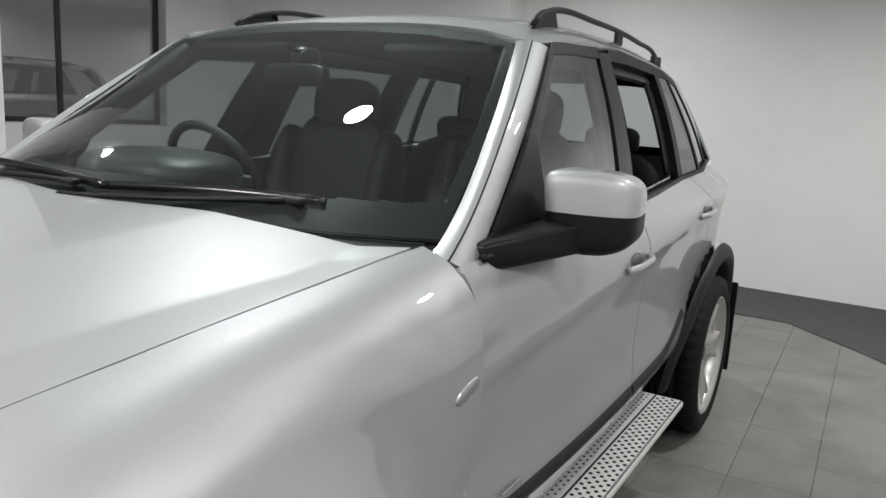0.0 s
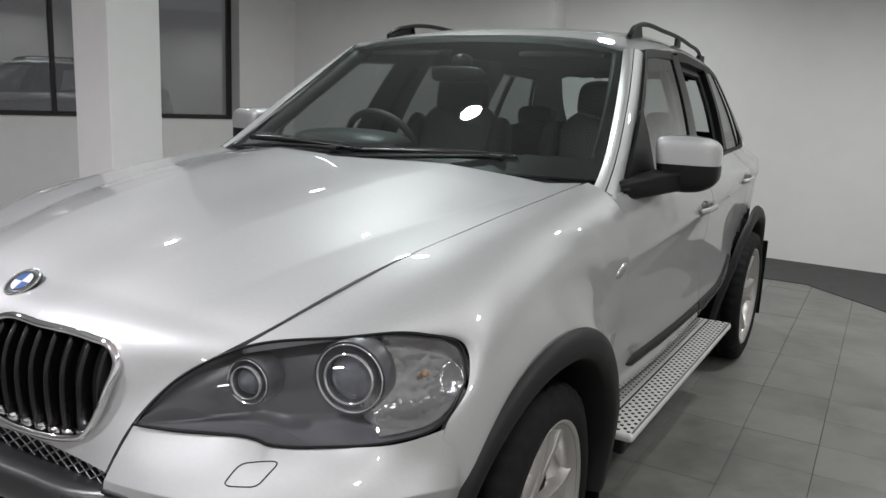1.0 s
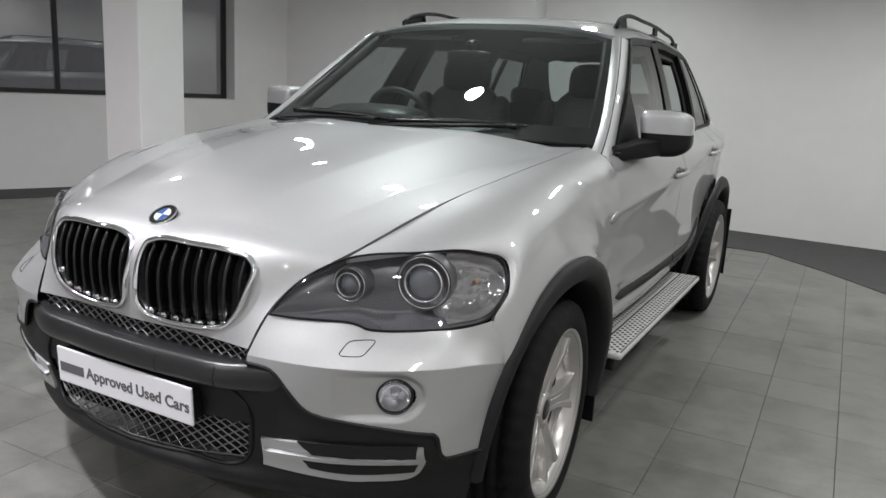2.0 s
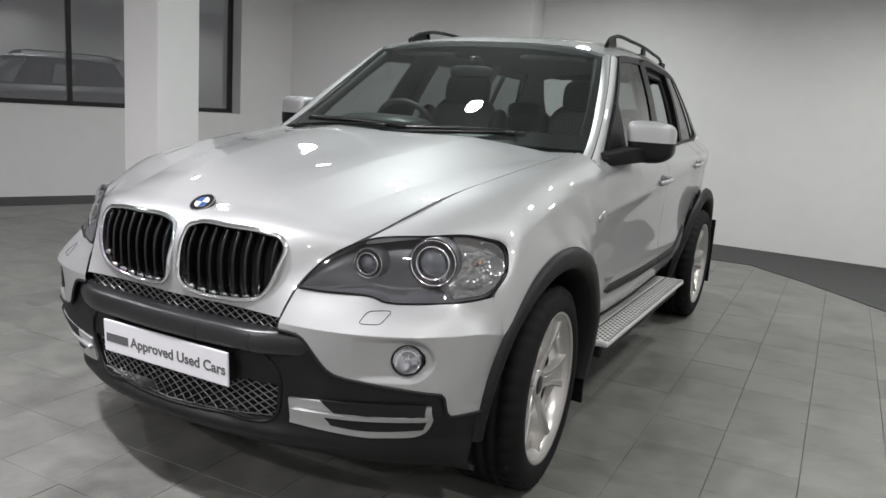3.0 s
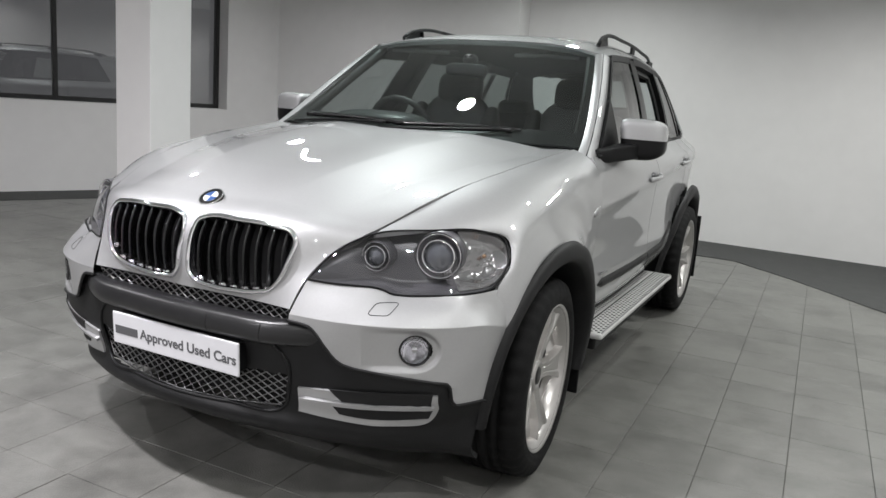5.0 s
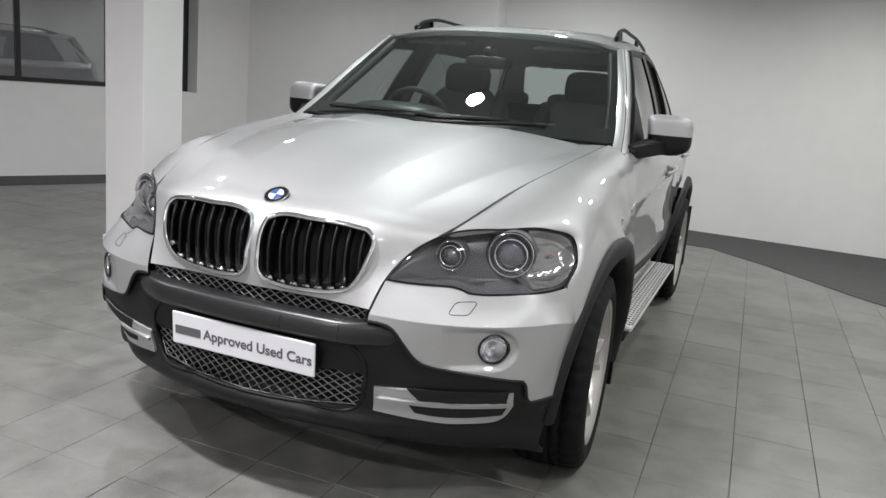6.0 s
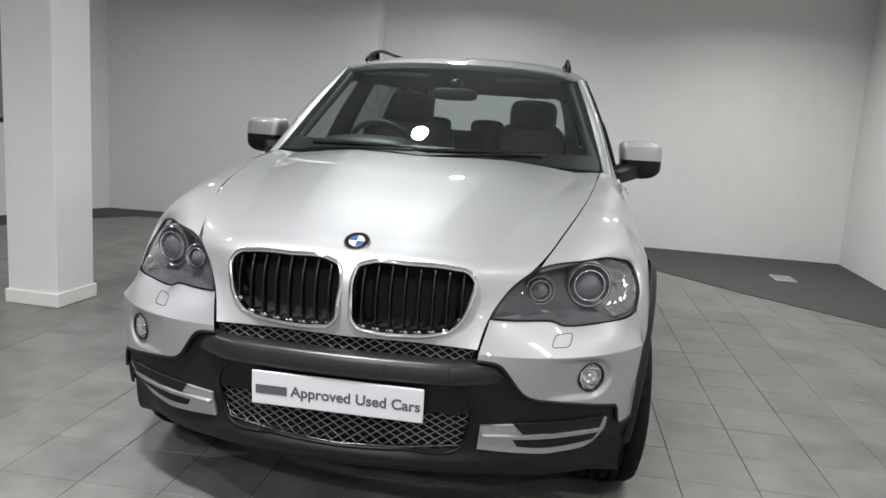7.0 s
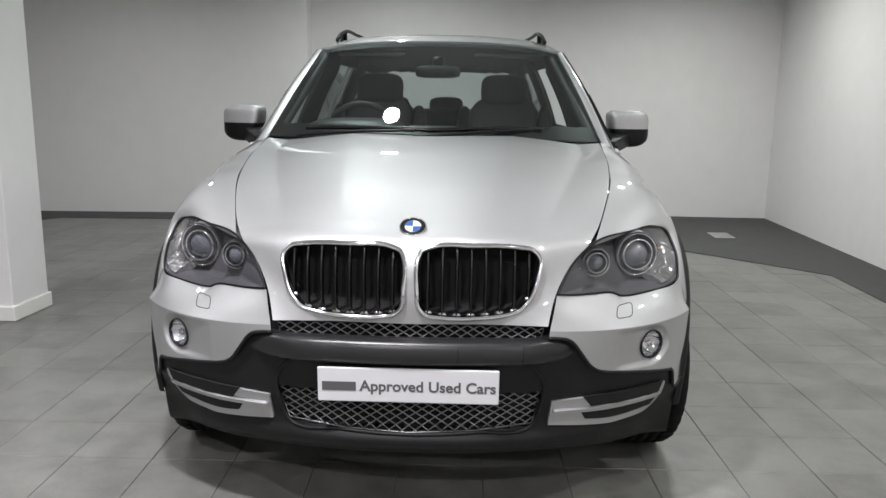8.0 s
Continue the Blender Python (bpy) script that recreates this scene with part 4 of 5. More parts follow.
def wheel(s, y, half, cx, steer=0.0):
    tyre_p = [(-half + 0.014, 0.258), (-half, 0.285), (-half - 0.001, 0.315), (-half + 0.012, 0.350), (-half + 0.035, 0.3615)]
    for g in (-0.058, -0.02, 0.02, 0.058):
        tyre_p += [(g - 0.006, 0.364), (g - 0.005, 0.356), (g + 0.005, 0.356), (g + 0.006, 0.364)]
    tyre_p += [(half - 0.035, 0.3615), (half - 0.012, 0.350), (half + 0.001, 0.315), (half, 0.285), (half - 0.014, 0.258)]
    rim = part("wheel", lathe([(-half + 0.02, 0.240), (0.06, 0.236), (half - 0.035, 0.240), (half - 0.022, 0.252), (half - 0.010, 0.262), (half - 0.006, 0.270), (half - 0.012, 0.272)], 64), ALLOY, car, "silver alloy wheel with five Y-shaped spokes")
    rim.matrix_basis = Matrix.Translation((s * cx, y, 0.364)) @ Matrix.Rotation(radians(steer) + (0 if s > 0 else math.pi), 4, "Z")
    tyre_mesh = lathe(tyre_p, 160)
    for i, v in enumerate(tyre_mesh.vertices):
        r = math.hypot(v.co.y, v.co.z)
        if (i // len(tyre_p)) % 4 == 0 and r > 0.345 and 0.03 < abs(v.co.x):
            v.co.y, v.co.z = v.co.y * (1 - 0.007 / r), v.co.z * (1 - 0.007 / r)
    part("tyre", tyre_mesh, RUBBER, rim, "black low-profile tyre")
    off = half - 0.1375
    for k in range(5):
        part("spoke", spoke_mesh(k), ALLOY, rim).location = (off, 0, 0)
    part("hub", lathe([(0.062, 0.064), (0.088, 0.056), (0.092, 0.045), (0.090, 0.036), (0.086, 0.034)], 40), ALLOY, rim).location = (off, 0, 0)
    cap = part("hub_cap", lathe([(0.084, 0.034), (0.092, 0.031), (0.0935, 0.02), (0.094, 0.0005)], 32), GLOSS_BLACK, rim)
    cap.location = (off, 0, 0)
    for k in range(5):
        a = 2 * math.pi * k / 5 - 0.05 + math.pi / 5
        part("wheel_bolt", lathe([(0.076, 0.009), (0.086, 0.008), (0.087, 0.0005)], 6), SATIN, rim).location = (off, 0.052 * math.cos(a), 0.052 * math.sin(a))
    part("brake_disc", lathe([(0.030, 0.05), (0.020, 0.09), (0.004, 0.110), (0.004, 0.185), (-0.030, 0.185), (-0.030, 0.09)], 48), DISC, rim)
    part("brake_caliper", box((0.07, 0.09, 0.17), 0.02, 2, (-0.02, 0.15, 0.03)), DISC, rim)


for s in (1, -1):
    wheel(s, 0.034, 0.1325, 0.832, 3.5)
    wheel(s, 2.933, 0.145, 0.803)

# underbody and engine bay, dark
part("underbody", joined([box((1.5, 4.0, 0.16), 0.03, 1, (0, 1.5, 0.33)), box((0.92, 0.70, 0.5), 0.04, 1, (0, -0.15, 0.56)), box((1.62, 1.55, 0.35), 0.03, 1, (0, 1.47, 0.47)), box((1.1, 0.9, 0.45), 0.03, 1, (0, 3.2, 0.5))]), UNDER, car)

# running boards
for s in (1, -1):
    step = part("running_board", box((0.190, 1.57, 0.030), 0.012, 3, (s * 0.880, 1.465, 0.360)), BOARD, car, "ribbed aluminium running board with rubber studs")
    # no groove is cut: its shade is a thin dark strip on top
    part("groove_shade_strip", box((0.007, 1.54, 0.002), 0, 1, (s * 0.872, 1.465, 0.3755)), UNDER, step)
    part("board_lip", box((0.008, 1.54, 0.003), 0.001, 1, (s * 0.968, 1.465, 0.3755)), SATIN, step)
    part("board_bracket", box((0.16, 1.52, 0.06), 0.01, 2, (s * 0.862, 1.465, 0.318)), CLAD, step)
    dots = []
    for row, x in enumerate((0.887, 0.904, 0.921, 0.938, 0.955)):
        for i in range(40):
            m = lathe([(0.0, 0.0068), (0.0018, 0.0062), (0.002, 0.0004)], 6, "z")
            m.transform(Matrix.Translation((s * x, 0.70 + 0.0385 * i + (0.01925 if row % 2 else 0), 0.3752)))
            dots.append(m)
    for row, x in enumerate((0.800, 0.816, 0.832, 0.848)):
        for i in range(48):
            m = lathe([(0.0, 0.0046), (0.0016, 0.0042), (0.0018, 0.0004)], 6, "z")
            m.transform(Matrix.Translation((s * x, 0.70 + 0.032 * i + (0.016 if row % 2 else 0), 0.3752)))
            dots.append(m)
    tagged(part("rubber_studs", joined(dots), BLACK, step), kind="stuff")

# doors: dark moulding, handles, side repeaters
for s in (1, -1):
    d = DOORS_F[s]
    g = np.array([[(s * (side_section(max(y, 0.66))[6][0] + 0.014 - 0.010 * (abs(v - 0.5) * 2) ** 3 - (0.012 if y < 0.80 else 0)), y, 0.566 - 0.004 * (y - 0.8) + (v - 0.5) * 0.046 * min(1, (y - 0.775) / 0.07 + 0.1)) for v in np.linspace(0, 1, 7)] for y in np.linspace(0.78, 1.70, 30)])
    part("door_moulding", surf(g, (s, 0, 0), None, 0.008), CLAD, d)
    g = np.array([[(s * (side_section(y)[6][0] + 0.014 - 0.010 * (abs(v - 0.5) * 2) ** 3), y, 0.566 - 0.004 * (y - 0.8) + max(0, y - 2.1) ** 1.5 * 0.55 + (v - 0.5) * 0.046) for v in np.linspace(0, 1, 7)] for y in np.linspace(1.716, 2.42, 30)])
    part("door_moulding", surf(g, (s, 0, 0), None, 0.008), CLAD, DOORS_R[s])
    for door, y, z in ((d, 1.565, 1.006), (DOORS_R[s], 2.600, 1.048)):
        w = side_section(y)[3][0]
        bar = part("door_handle", tube(spl([(s * (w + 0.004), y - 0.105, z - 0.008), (s * (w + 0.020), y - 0.075, z - 0.004), (s * (w + 0.026), y, z), (s * (w + 0.020), y + 0.075, z + 0.004), (s * (w + 0.004), y + 0.10, z + 0.006)], 14), 0.0095, False, 8, 1.35), PAINT, door, "silver pull handle")
        part("handle_cup", sup(0.012, 0.055, 0.028, 0.8, 0.8, 20, 10, (s * (w - 0.004), y - 0.01, z)), LAMP_GREY, door)
    rep = sup(0.007, 0.045, 0.016, 0.8, 0.7, 20, 10, (s * 0.9193, 0.583, 0.917), None, Matrix.Rotation(radians(14), 3, "X"))
    part("side_repeater", rep, SATIN, car, "small clear side indicator")
    part("script_bar", box((0.002, 0.085, 0.014), 0, 1, (s * 0.9131, 0.83, 0.612)), SATIN, d)


# ---- greenhouse sides ----
def side_point(yb, yt, h, s, lift=0.0):
    b = side_section(yb)[0]
    xt = np.interp(yt, [1.25, 1.4, 1.6, 2.1, 2.9, 3.3, 3.6], [0.686, 0.683, 0.678, 0.659, 0.594, 0.558, 0.523])
    zt = np.interp(yt, [1.25, 1.4, 1.6, 2.1, 2.9, 3.3, 3.6], [1.575, 1.592, 1.606, 1.616, 1.6, 1.568, 1.53])
    lo, hi = np.array((b[0] - 0.004, yb, b[2] + 0.002)), np.array((xt, yt, zt))
    p = lo + (hi - lo) * h
    p[0] += 0.014 * math.sin(math.pi * h) + lift
    return p * np.array((s, 1, 1))


def side_patch(name, yb0, yb1, yt0, yt1, mat, s, h0=0.0, h1=1.0, lift=0.0, flange=0.006, parent=None, label=""):
    g = np.array([[side_point(yb0 + (yb1 - yb0) * u, yt0 + (yt1 - yt0) * u, h, s, lift) for u in np.linspace(0, 1, 13)] for h in np.linspace(h0, h1, 13)])
    return part(name, surf(g, (s, 0, 0.2), None, flange), mat, parent or car, label)


for s in (1, -1):
    df, dr = DOORS_F[s], DOORS_R[s]
    side_patch("side_window", 0.765, 1.615, 1.415, 1.815, SIDE_GLASS, s, 0.0, 0.965, -0.004, 0.003, df, "front side window glass")
    side_patch("window_frame", 0.745, 1.62, 1.40, 1.82, BLACK, s, 0.955, 1.03, 0.002, 0.01, df)
    side_patch("window_frame", 0.742, 0.772, 1.395, 1.425, BLACK, s, 0, 1.0, 0.003, 0.01, df)
    side_patch("b_pillar", 1.60, 1.75, 1.80, 1.92, GLOSS_BLACK, s, 0, 1.0, 0.003, 0.03)
    side_patch("window_frame", 1.75, 2.63, 1.92, 2.69, BLACK, s, 0.945, 1.03, 0.002, 0.03, dr)
    side_patch("window_frame", 2.56, 2.64, 2.62, 2.70, BLACK, s, 0, 1.0, 0.003, 0.03, dr)
    side_patch("fixed_window", 2.64, 2.96, 2.70, 2.92, DARK_GLASS, s, 0, 0.96, -0.003, 0.003)
    side_patch("window_divider", 2.955, 2.985, 2.915, 2.94, BLACK, s, 0, 1.0, 0.002, 0.02)
    side_patch("quarter_window", 2.985, 3.40, 2.94, 3.17, DARK_GLASS, s, 0, 0.96, -0.003, 0.003)
    side_patch("window_frame", 2.63, 3.43, 2.69, 3.20, BLACK, s, 0.95, 1.03, 0.002, 0.02)
    side_patch("window_frame", 3.39, 3.43, 3.165, 3.20, GLOSS_BLACK, s, 0, 1.0, 0.002, 0.02)
    side_patch("d_pillar", 3.43, 3.84, 3.20, 3.50, PAINT, s, 0, 1.04, 0.003, 0.02)
    if s < 0:
        side_patch("side_window", 1.75, 2.57, 1.92, 2.63, DARK_GLASS, s, 0.0, 0.95, -0.004, 0.003, dr, "rear side window glass")
    else:
        side_patch("side_window", 1.75, 2.57, 1.92, 2.63, SIDE_GLASS, s, 0.0, 0.035, -0.014, 0.003, dr, "lowered rear side window glass")
    sill_line = [side_point(y, 2, 0.0, s, 0.010) for y in np.linspace(0.72, 3.42, 40)]
    part("waist_trim", tube(sill_line, 0.009, False, 6), BLACK, car, "black trim strip under the windows")

# tailgate with rear window
REAR = [
    [(0, 3.565, 1.634), (0.2926, 3.55, 1.626), (0.4492, 3.51, 1.600), (0.5273, 3.47, 1.568)],
    [(0, 3.70, 1.43), (0.3349, 3.69, 1.425), (0.5126, 3.65, 1.41), (0.6012, 3.60, 1.39)],
    [(0, 3.84, 1.20), (0.3773, 3.83, 1.20), (0.5867, 3.79, 1.20), (0.6701, 3.74, 1.20)],
]
part("rear_window", surf(loft([both(c) for c in REAR], 30, 12), (0, 1, 0.5), None, 0.01), REAR_GLASS, car, "lightly tinted rear window glass")
rear_grid = loft([both(c) for c in REAR], 60, 40)
part("rear_window_frame", surf(rear_grid, (0, 1, 0.5), lambda p: abs(p[0]) < 0.50 + (1.6 - p[2]) * 0.30 and 1.24 < p[2] < 1.56, 0.01, -0.012), BLACK, car)
TAIL = [
    [(0, 3.845, 1.195), (0.3773, 3.835, 1.195), (0.5867, 3.80, 1.195), (0.6702, 3.745, 1.195)],
    [(0, 3.93, 0.95), (0.4196, 3.92, 0.95), (0.6291, 3.88, 0.95), (0.6967, 3.80, 0.95)],
    [(0, 3.96, 0.70), (0.4407, 3.95, 0.70), (0.6503, 3.91, 0.70), (0.7073, 3.82, 0.70)],
    [(0, 3.95, 0.40), (0.4407, 3.94, 0.40), (0.6502, 3.90, 0.40), (0.7126, 3.82, 0.40)],
]
part("tailgate", surf(loft([both(c) for c in TAIL], 40, 16), (0, 1, 0)), PAINT, car)

# black border baked round the windscreen, cowl and wipers
part("screen_border", surf(loft([both(c) for c in WS], 200, 120), (0, -1, 1), lambda p: abs(p[0]) < 0.757 - (p[2] - 1.163) * 0.355 and 1.222 < p[2] < 1.625 - p[0] ** 2 * 0.12, 0.004, -0.008), BLACK, car)
COWL = [
    [(0, 0.44, 1.150), (0.3341, 0.48, 1.154), (0.6079, 0.545, 1.148), (0.7757, 0.62, 1.138)],
    [(0, 0.485, 1.158), (0.3647, 0.53, 1.160), (0.6083, 0.60, 1.156), (0.7835, 0.70, 1.150)],
]
part("cowl", surf(loft([both(c) for c in COWL], 40, 4), (0, 0, 1)), BLACK, car, "black plastic cowl under the windscreen")


def wiper(pivot, mid, tip, a, b):
    arm = part("wiper_arm", tube(spl([pivot, mid, tip], 12), 0.009, False, 6, 0.7), BLACK, car, "black windscreen wiper")
    part("wiper_blade", tube(spl([a, ((a[0] + b[0]) / 2, (a[1] + b[1]) / 2 - 0.008, (a[2] + b[2]) / 2 + 0.006), b], 14), 0.008, False, 6, 1.4), GLOSS_BLACK, arm)
    part("wiper_joint", box((0.05, 0.03, 0.014), 0.005, 2, tip), CLAD, arm)


wiper((-0.08, 0.455, 1.18), (0.20, 0.50, 1.198), (0.475, 0.615, 1.214), (-0.02, 0.505, 1.204), (0.53, 0.645, 1.215))
wiper((-0.62, 0.56, 1.172), (-0.35, 0.515, 1.196), (-0.10, 0.500, 1.204), (-0.58, 0.60, 1.206), (0.02, 0.505, 1.206))

# door mirrors
def mirror_shell(keep, s):
    bm = sup(0.100, 0.075, 0.092, 0.36, 0.36, 48, 28, (0, 0, 0), keep)
    for v in bm.verts:
        out = s * v.co.x / 0.100
        if v.co.z > 0:
            v.co.z *= 1 - 0.20 * max(0, out) ** 2
        else:
            v.co.z *= 1 - 0.30 * max(0, out) ** 2
        v.co.x -= s * 0.14 * v.co.z * max(0, -out)
        v.co.y += 0.030 * max(0, out) ** 2
    return bm


for s in (1, -1):
    m = Matrix.Translation((0.976 if s > 0 else -0.992, 1.025, 1.211)) @ Matrix.Rotation(radians(s * 7), 4, "Z")
    cap = part("door_mirror", mirror_shell(lambda p: p.z > -0.010, s), PAINT, car, "door mirror with silver cap and black base")
    cap.matrix_basis = m
    part("mirror_base", mirror_shell(lambda p: p.z <= -0.006, s), BLACK, cap)
    part("mirror_glass", box((0.165, 0.004, 0.12), 0.0015, 1, (0, 0.082, 0.01)), CHROME, cap)
    arm = bmesh.new()
    for x in (0.800, 0.862):
        for y in (0.735, 0.94):
            for z in (1.100, 1.158):
                arm.verts.new((s * (x + 0.02 * (y - 0.735)), y, z + 0.03 * (y - 0.735)))
    for x in (0.895, 0.985):
        for y in (0.975, 1.075):
            for z in (1.128, 1.192):
                arm.verts.new((s * x, y, z))
    bmesh.ops.convex_hull(arm, input=arm.verts[:])
    bmesh.ops.delete(arm, geom=[v for v in arm.verts if not v.link_faces], context="VERTS")
    bmesh.ops.dissolve_limit(arm, angle_limit=radians(4), verts=arm.verts[:], edges=arm.edges[:])
    bmesh.ops.bevel(arm, geom=arm.edges[:], offset=0.009, segments=3, profile=0.5, affect="EDGES")
    for f in arm.faces:
        f.smooth = True
    part("mirror_foot", arm, BLACK, cap).matrix_parent_inverse = m.inverted()
    sail = np.zeros((10, 8, 3))
    for a, h in enumerate(np.linspace(0, 0.54, 10)):
        for b, u in enumerate(np.linspace(0, 1, 8)):
            front = side_point(0.738, 1.392, h, s, 0.007)
            sail[a, b] = front + np.array((0, u * 0.30 * (1 - h / 0.56), 0)) + np.array((s * 0.014 * u * (1 - h / 0.56), 0, -0.024 if a == 0 else 0))
    part("mirror_sail", surf(sail, (s, 0, 0.2), None, 0.012), BLACK, cap).matrix_parent_inverse = m.inverted()

# roof rails
for s in (1, -1):
    path = spl([(s * 0.5833, 1.495, 1.660), (s * 0.5764, 1.545, 1.690), (s * 0.5698, 1.64, 1.714), (s * 0.5509, 2.10, 1.732), (s * 0.5079, 2.75, 1.722), (s * 0.4736, 3.15, 1.696), (s * 0.4587, 3.30, 1.650)], 40)
    rail = part("roof_rail", tube(path, 0.010, False, 8, 1.0), SATIN, car, "dark satin roof rail")
    rail.data.materials[0] = CLAD
    foot = [[(s * 0.5904, 1.49, 1.650), (s * 0.5798, 1.60, 1.655), (s * 0.5763, 1.70, 1.660)], [(s * 0.5864, 1.50, 1.665), (s * 0.5798, 1.60, 1.700), (s * 0.5741, 1.675, 1.716)]]
    part("rail_foot", surf(loft(foot, 10, 4), (s, 0, 0), None, 0.02), CLAD, rail)
    part("rail_foot", box((0.016, 0.07, 0.06), 0.005, 2, (s * 0.531, 2.42, 1.698)), CLAD, rail)
    part("rail_foot", box((0.022, 0.12, 0.06), 0.006, 2, (s * 0.4706, 3.19, 1.665)), CLAD, rail)

# ---- cabin ----
part("headliner", surf(loft([[(x * 0.96, y, z - 0.03) for x, y, z in both(c)] for c in ROOF], 30, 20), (0, 0, -1), None, 0), HEADLINER, car)
for s in (1, -1):
    g = loft(PILLAR, 12, 6) + np.array((-0.022, 0.015, -0.012))
    part("pillar_trim", surf(g if s > 0 else mirrored(g), (-s, 0.5, 0), None, 0.012), LEATHER, car)
    g = np.array([[(s * (side_section(y)[0][0] - 0.035 - 0.02 * v), y, side_section(y)[0][2] - 0.01 - v * 0.7) for v in np.linspace(0, 1, 8)] for y in np.linspace(0.68, 3.6, 24)])
    part("door_card", surf(g, (-s, 0, 0), None, 0.03), LEATHER, car)
    part("pillar_trim", surf(np.array([[side_point(1.54 + 0.36 * u, 1.72 + 0.30 * u, h, s, -0.035 - 0.045 * math.sin(math.pi * u)) for u in np.linspace(0, 1, 7)] for h in np.linspace(0, 1, 8)]), (-s, 0, 0), None, 0.01), LEATHER, car)
    part("pillar_trim", surf(np.array([[side_point(2.50 + 0.24 * u, 2.56 + 0.22 * u, h, s, -0.035 - 0.03 * math.sin(math.pi * u)) for u in np.linspace(0, 1, 7)] for h in np.linspace(0, 1, 8)]), (-s, 0, 0), None, 0.01), LEATHER, car)
    belt = [(side_point(1.70, 1.86, h, s, -0.085)) for h in np.linspace(0.80, -0.05, 8)] + [np.array((s * 0.66, 1.86, 0.92))]
    part("seat_belt", tube(belt, 0.024, False, 8, 0.12, (1, 0, 0)), LEATHER, car)
    part("pillar_trim", surf(np.array([[side_point(3.40 + 0.4 * u, 3.17 + 0.3 * u, h, s, -0.03) for u in (0, 0.5, 1)] for h in np.linspace(0, 1, 8)]), (-s, 0, 0), None, 0.01), LEATHER, car)
    inner_line = spl([(s * (x - 0.026), y + 0.030, z - 0.020) for x, y, z in PILLAR[0][1:]], 14)
    part("pillar_trim", tube(inner_line, 0.026, False, 10), LEATHER, car)
    side_patch("pillar_trim", 0.745, 0.90, 1.395, 1.50, LEATHER, s, 0, 1.0, -0.022, 0.012)
    side_patch("roof_trim", 0.76, 3.40, 1.40, 3.17, HEADLINER, s, 0.86, 1.0, -0.030, 0.02)
DASHBOARD = [
    [(0, 0.53, 1.135), (0.4054, 0.58, 1.135), (0.751, 0.70, 1.125)],
    [(0, 0.80, 1.135), (0.4064, 0.82, 1.130), (0.7727, 0.88, 1.105)],
    [(0, 1.02, 1.110), (0.4073, 1.03, 1.095), (0.7943, 1.03, 1.075)],
    [(0, 1.08, 1.03), (0.4075, 1.08, 1.01), (0.7946, 1.07, 1.0)],
    [(0, 1.04, 0.62), (0.4073, 1.02, 0.62), (0.7942, 1.02, 0.62)],
]
part("dashboard", surf(loft([both(c) for c in DASHBOARD], 30, 24), (0, 0.3, 1), None, 0), DASH, car, "dark vinyl dashboard")
part("instrument_hood", sup(0.25, 0.19, 0.070, 0.7, 0.7, 28, 14, (-0.40, 1.0, 1.175)), DASH, car)
steer = part("steering_wheel", tube([(0.188 * math.cos(a), 0.188 * math.sin(a), 0) for a in np.linspace(0, 2 * math.pi, 49)[:-1]], 0.0155, True, 10), LEATHER, car, "black leather steering wheel")
steer.matrix_basis = Matrix.Translation((-0.40, 1.225, 1.145)) @ Matrix.Rotation(radians(116), 4, "X")
part("steering_hub", sup(0.075, 0.06, 0.025, 0.6, 0.6, 20, 10), LEATHER, steer)
for a in (0, 180, 270):
    part("steering_spoke", box((0.13, 0.035, 0.014), 0.005, 2, (0.11 * math.cos(radians(a)), 0.11 * math.sin(radians(a)), 0), Matrix.Rotation(radians(a), 4, "Z")), SATIN, steer)
part("cabin_floor", box((1.5, 2.7, 0.06), 0.01, 1, (0, 2.2, 0.66)), UNDER, car)


def car_seat(x, y, w, name="front_seat"):
    lean = Matrix.Rotation(radians(-14), 3, "X")
    seat = part(name, sup(w, 0.26, 0.09, 0.6, 0.5, 28, 12, (x, y - 0.22, 0.74)), LEATHER, car, "dark leather seat")
    part("backrest", sup(w * 0.84, 0.062, 0.35, 0.55, 0.6, 28, 18, (x, y + 0.10, 1.02), None, lean), LEATHER, seat)
    for side in (-1, 1):
        part("side_bolster", sup(0.055, 0.085, 0.31, 0.7, 0.7, 20, 16, (x + side * (w - 0.035), y + 0.075, 1.0), None, lean), LEATHER, seat)
    for dx in (-0.05, 0.05):
        part("headrest_post", tube([(x + dx, y + 0.16, 1.25), (x + dx, y + 0.175, 1.36)], 0.006, False, 6), CHROME, seat)
    part("headrest", sup(0.145, 0.058, 0.095, 0.55, 0.6, 24, 14, (x, y + 0.175, 1.40), None, Matrix.Rotation(radians(-8), 3, "X")), LEATHER, seat)


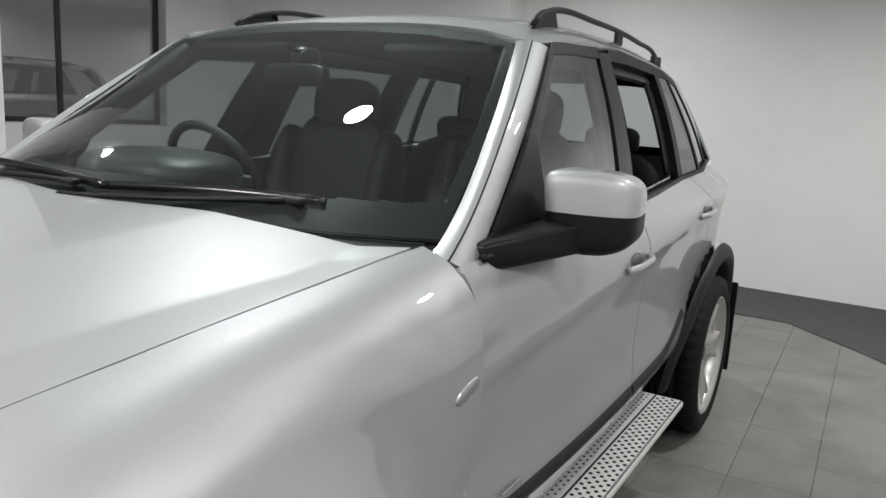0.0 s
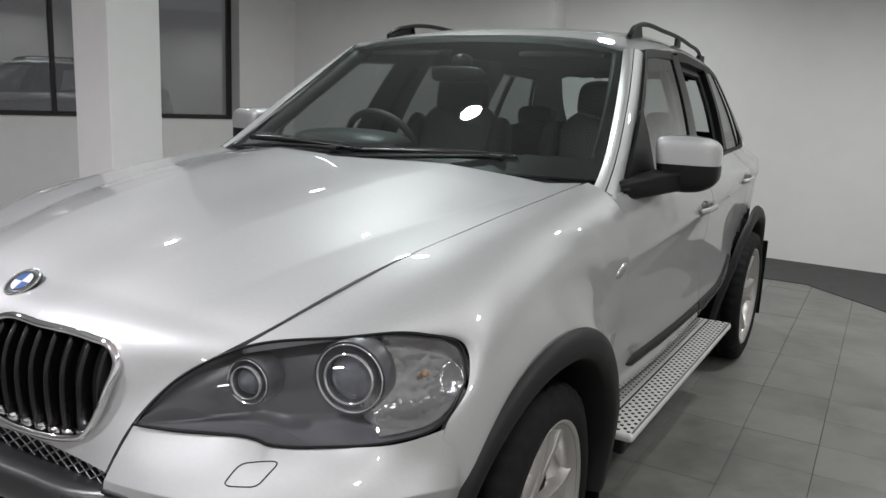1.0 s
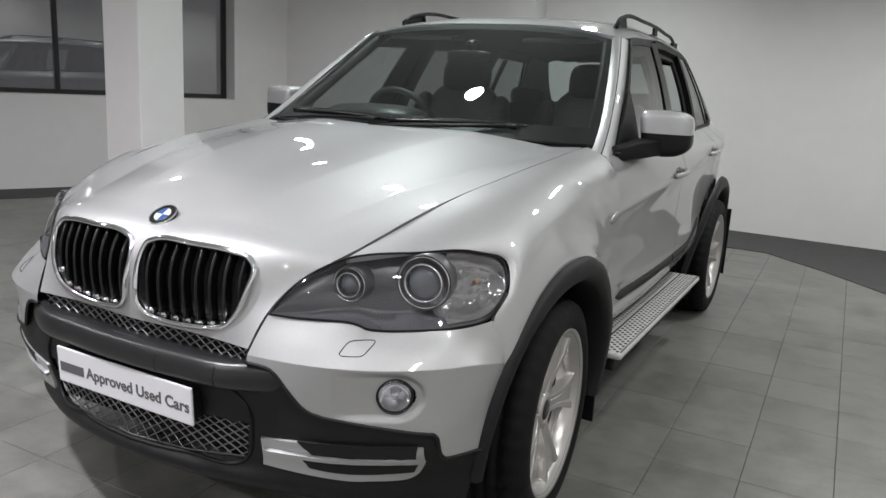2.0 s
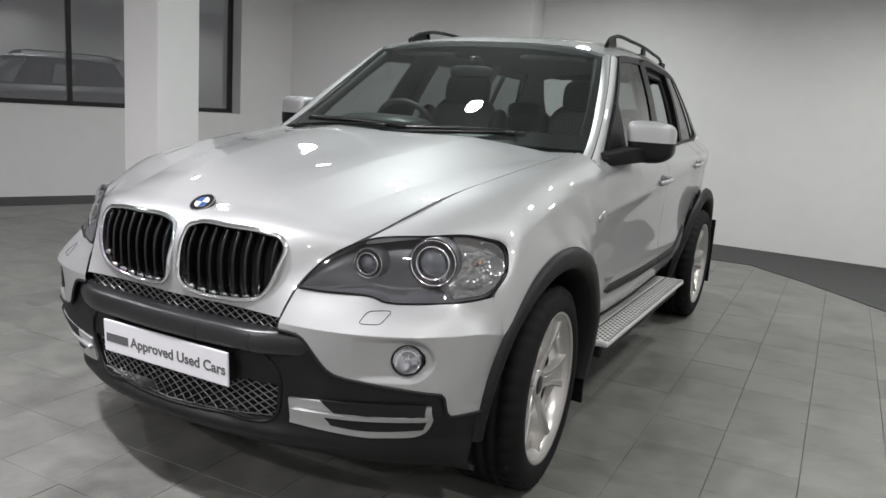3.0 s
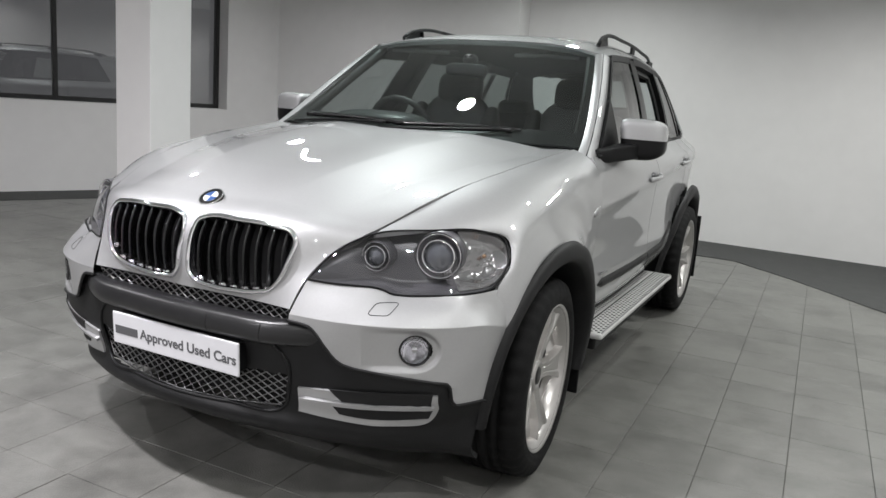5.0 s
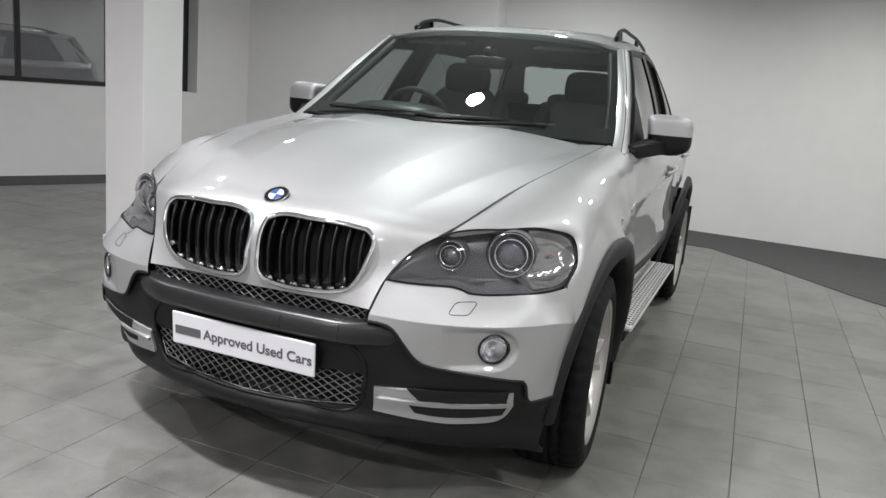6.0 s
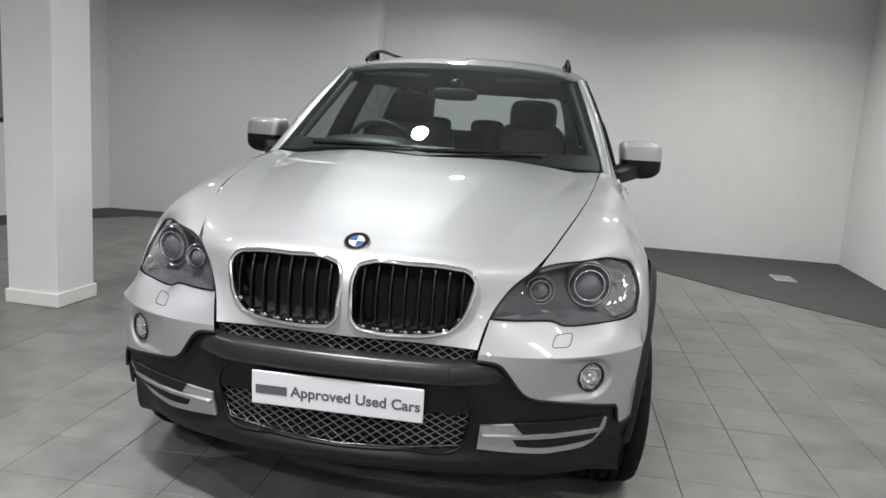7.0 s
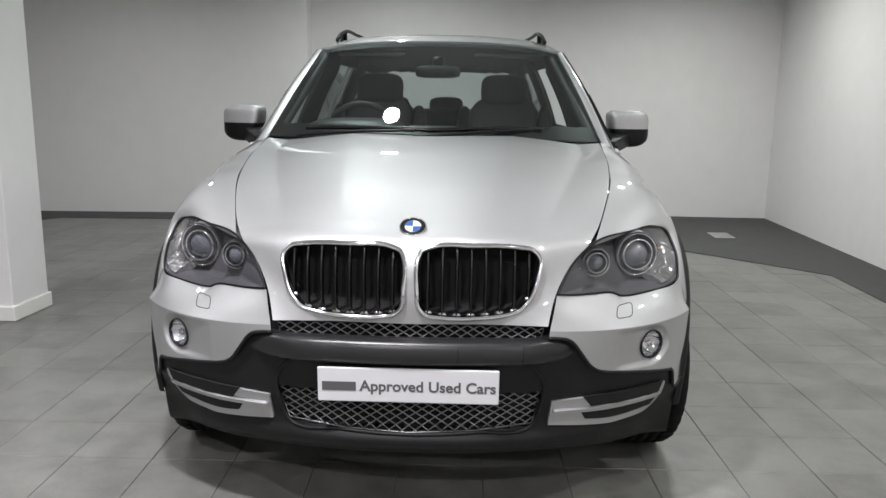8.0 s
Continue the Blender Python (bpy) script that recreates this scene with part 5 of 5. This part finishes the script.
for s in (1, -1):
    car_seat(s * 0.3846, 1.72, 0.28)
bench = part("rear_bench", sup(0.66, 0.27, 0.10, 0.5, 0.4, 32, 12, (0, 2.42, 0.80)), LEATHER, car, "dark leather rear bench")
part("backrest", sup(0.66, 0.08, 0.30, 0.45, 0.5, 32, 16, (0, 2.76, 0.98), None, Matrix.Rotation(radians(-18), 3, "X")), LEATHER, bench)
for x in (-0.40, 0.0, 0.40):
    part("headrest", sup(0.125, 0.05, 0.065, 0.6, 0.55, 24, 12, (x, 2.86, 1.295)), LEATHER, bench)
mir = part("rear_view_mirror", sup(0.118, 0.020, 0.032, 0.5, 0.6, 24, 12, (0.0, 1.155, 1.482)), BLACK, car, "black rear-view mirror")
part("mirror_stalk", sup(0.035, 0.05, 0.03, 0.8, 0.8, 16, 10, (0.0, 1.195, 1.535)), BLACK, mir)
for s in (1, -1):
    part("sun_visor", box((0.36, 0.13, 0.02), 0.008, 2, (s * 0.3679, 1.38, 1.582), Matrix.Rotation(radians(8), 4, "X")), HEADLINER, car)

# ---- floor tiles, laid last ----
tile_data = bpy.data.meshes.new("floor_tile")
tb = box((0.3069, 0.3095, 0.012), 0, 1, (0, 0, -0.006))
top_edges = [e for e in tb.edges if all(v.co.z > -1e-4 for v in e.verts)]
bmesh.ops.bevel(tb, geom=top_edges, offset=0.0015, segments=1, affect="EDGES")
tb.to_mesh(tile_data)
tb.free()
tile_data.materials.append(TILE)
rng = random.Random(4)
rest_v, rest_f = [], []
spots = []
lay = Matrix.Translation((1.145, 0.36, 0)) @ Matrix.Rotation(radians(1.4), 4, "Z")
for i in range(-32, 8):
    for j in range(-24, 20):
        x, y, _ = lay @ Vector((0.309 * (i + 0.5), 0.311 * (j + 0.5), 0))
        if x > 3.25 or y > 5.95 or y < -6.7 or x < -8.4:
            continue
        spots.append((math.hypot((x - 0.6) * 0.9, y - 0.1), x, y))
spots.sort()
for k, (_, x, y) in enumerate(spots):
    lift, lean = rng.uniform(-0.0008, 0.0008), (rng.uniform(-0.0012, 0.0012), rng.uniform(-0.0008, 0.0008))
    m = Matrix.Translation((x, y, lift)) @ Euler((lean[0], lean[1], radians(1.4))).to_matrix().to_4x4()
    if k < 300:
        t = new("tile", tile_data)
        t.parent = ground
        t.matrix_basis = m
    else:
        base = len(rest_v)
        rest_v += [m @ v.co for v in tile_data.vertices]
        rest_f += [tuple(base + i for i in f.vertices) for f in tile_data.polygons]
tagged(part("outer_tiles", mesh_of(rest_v, rest_f, False), TILE, ground), kind="stuff")
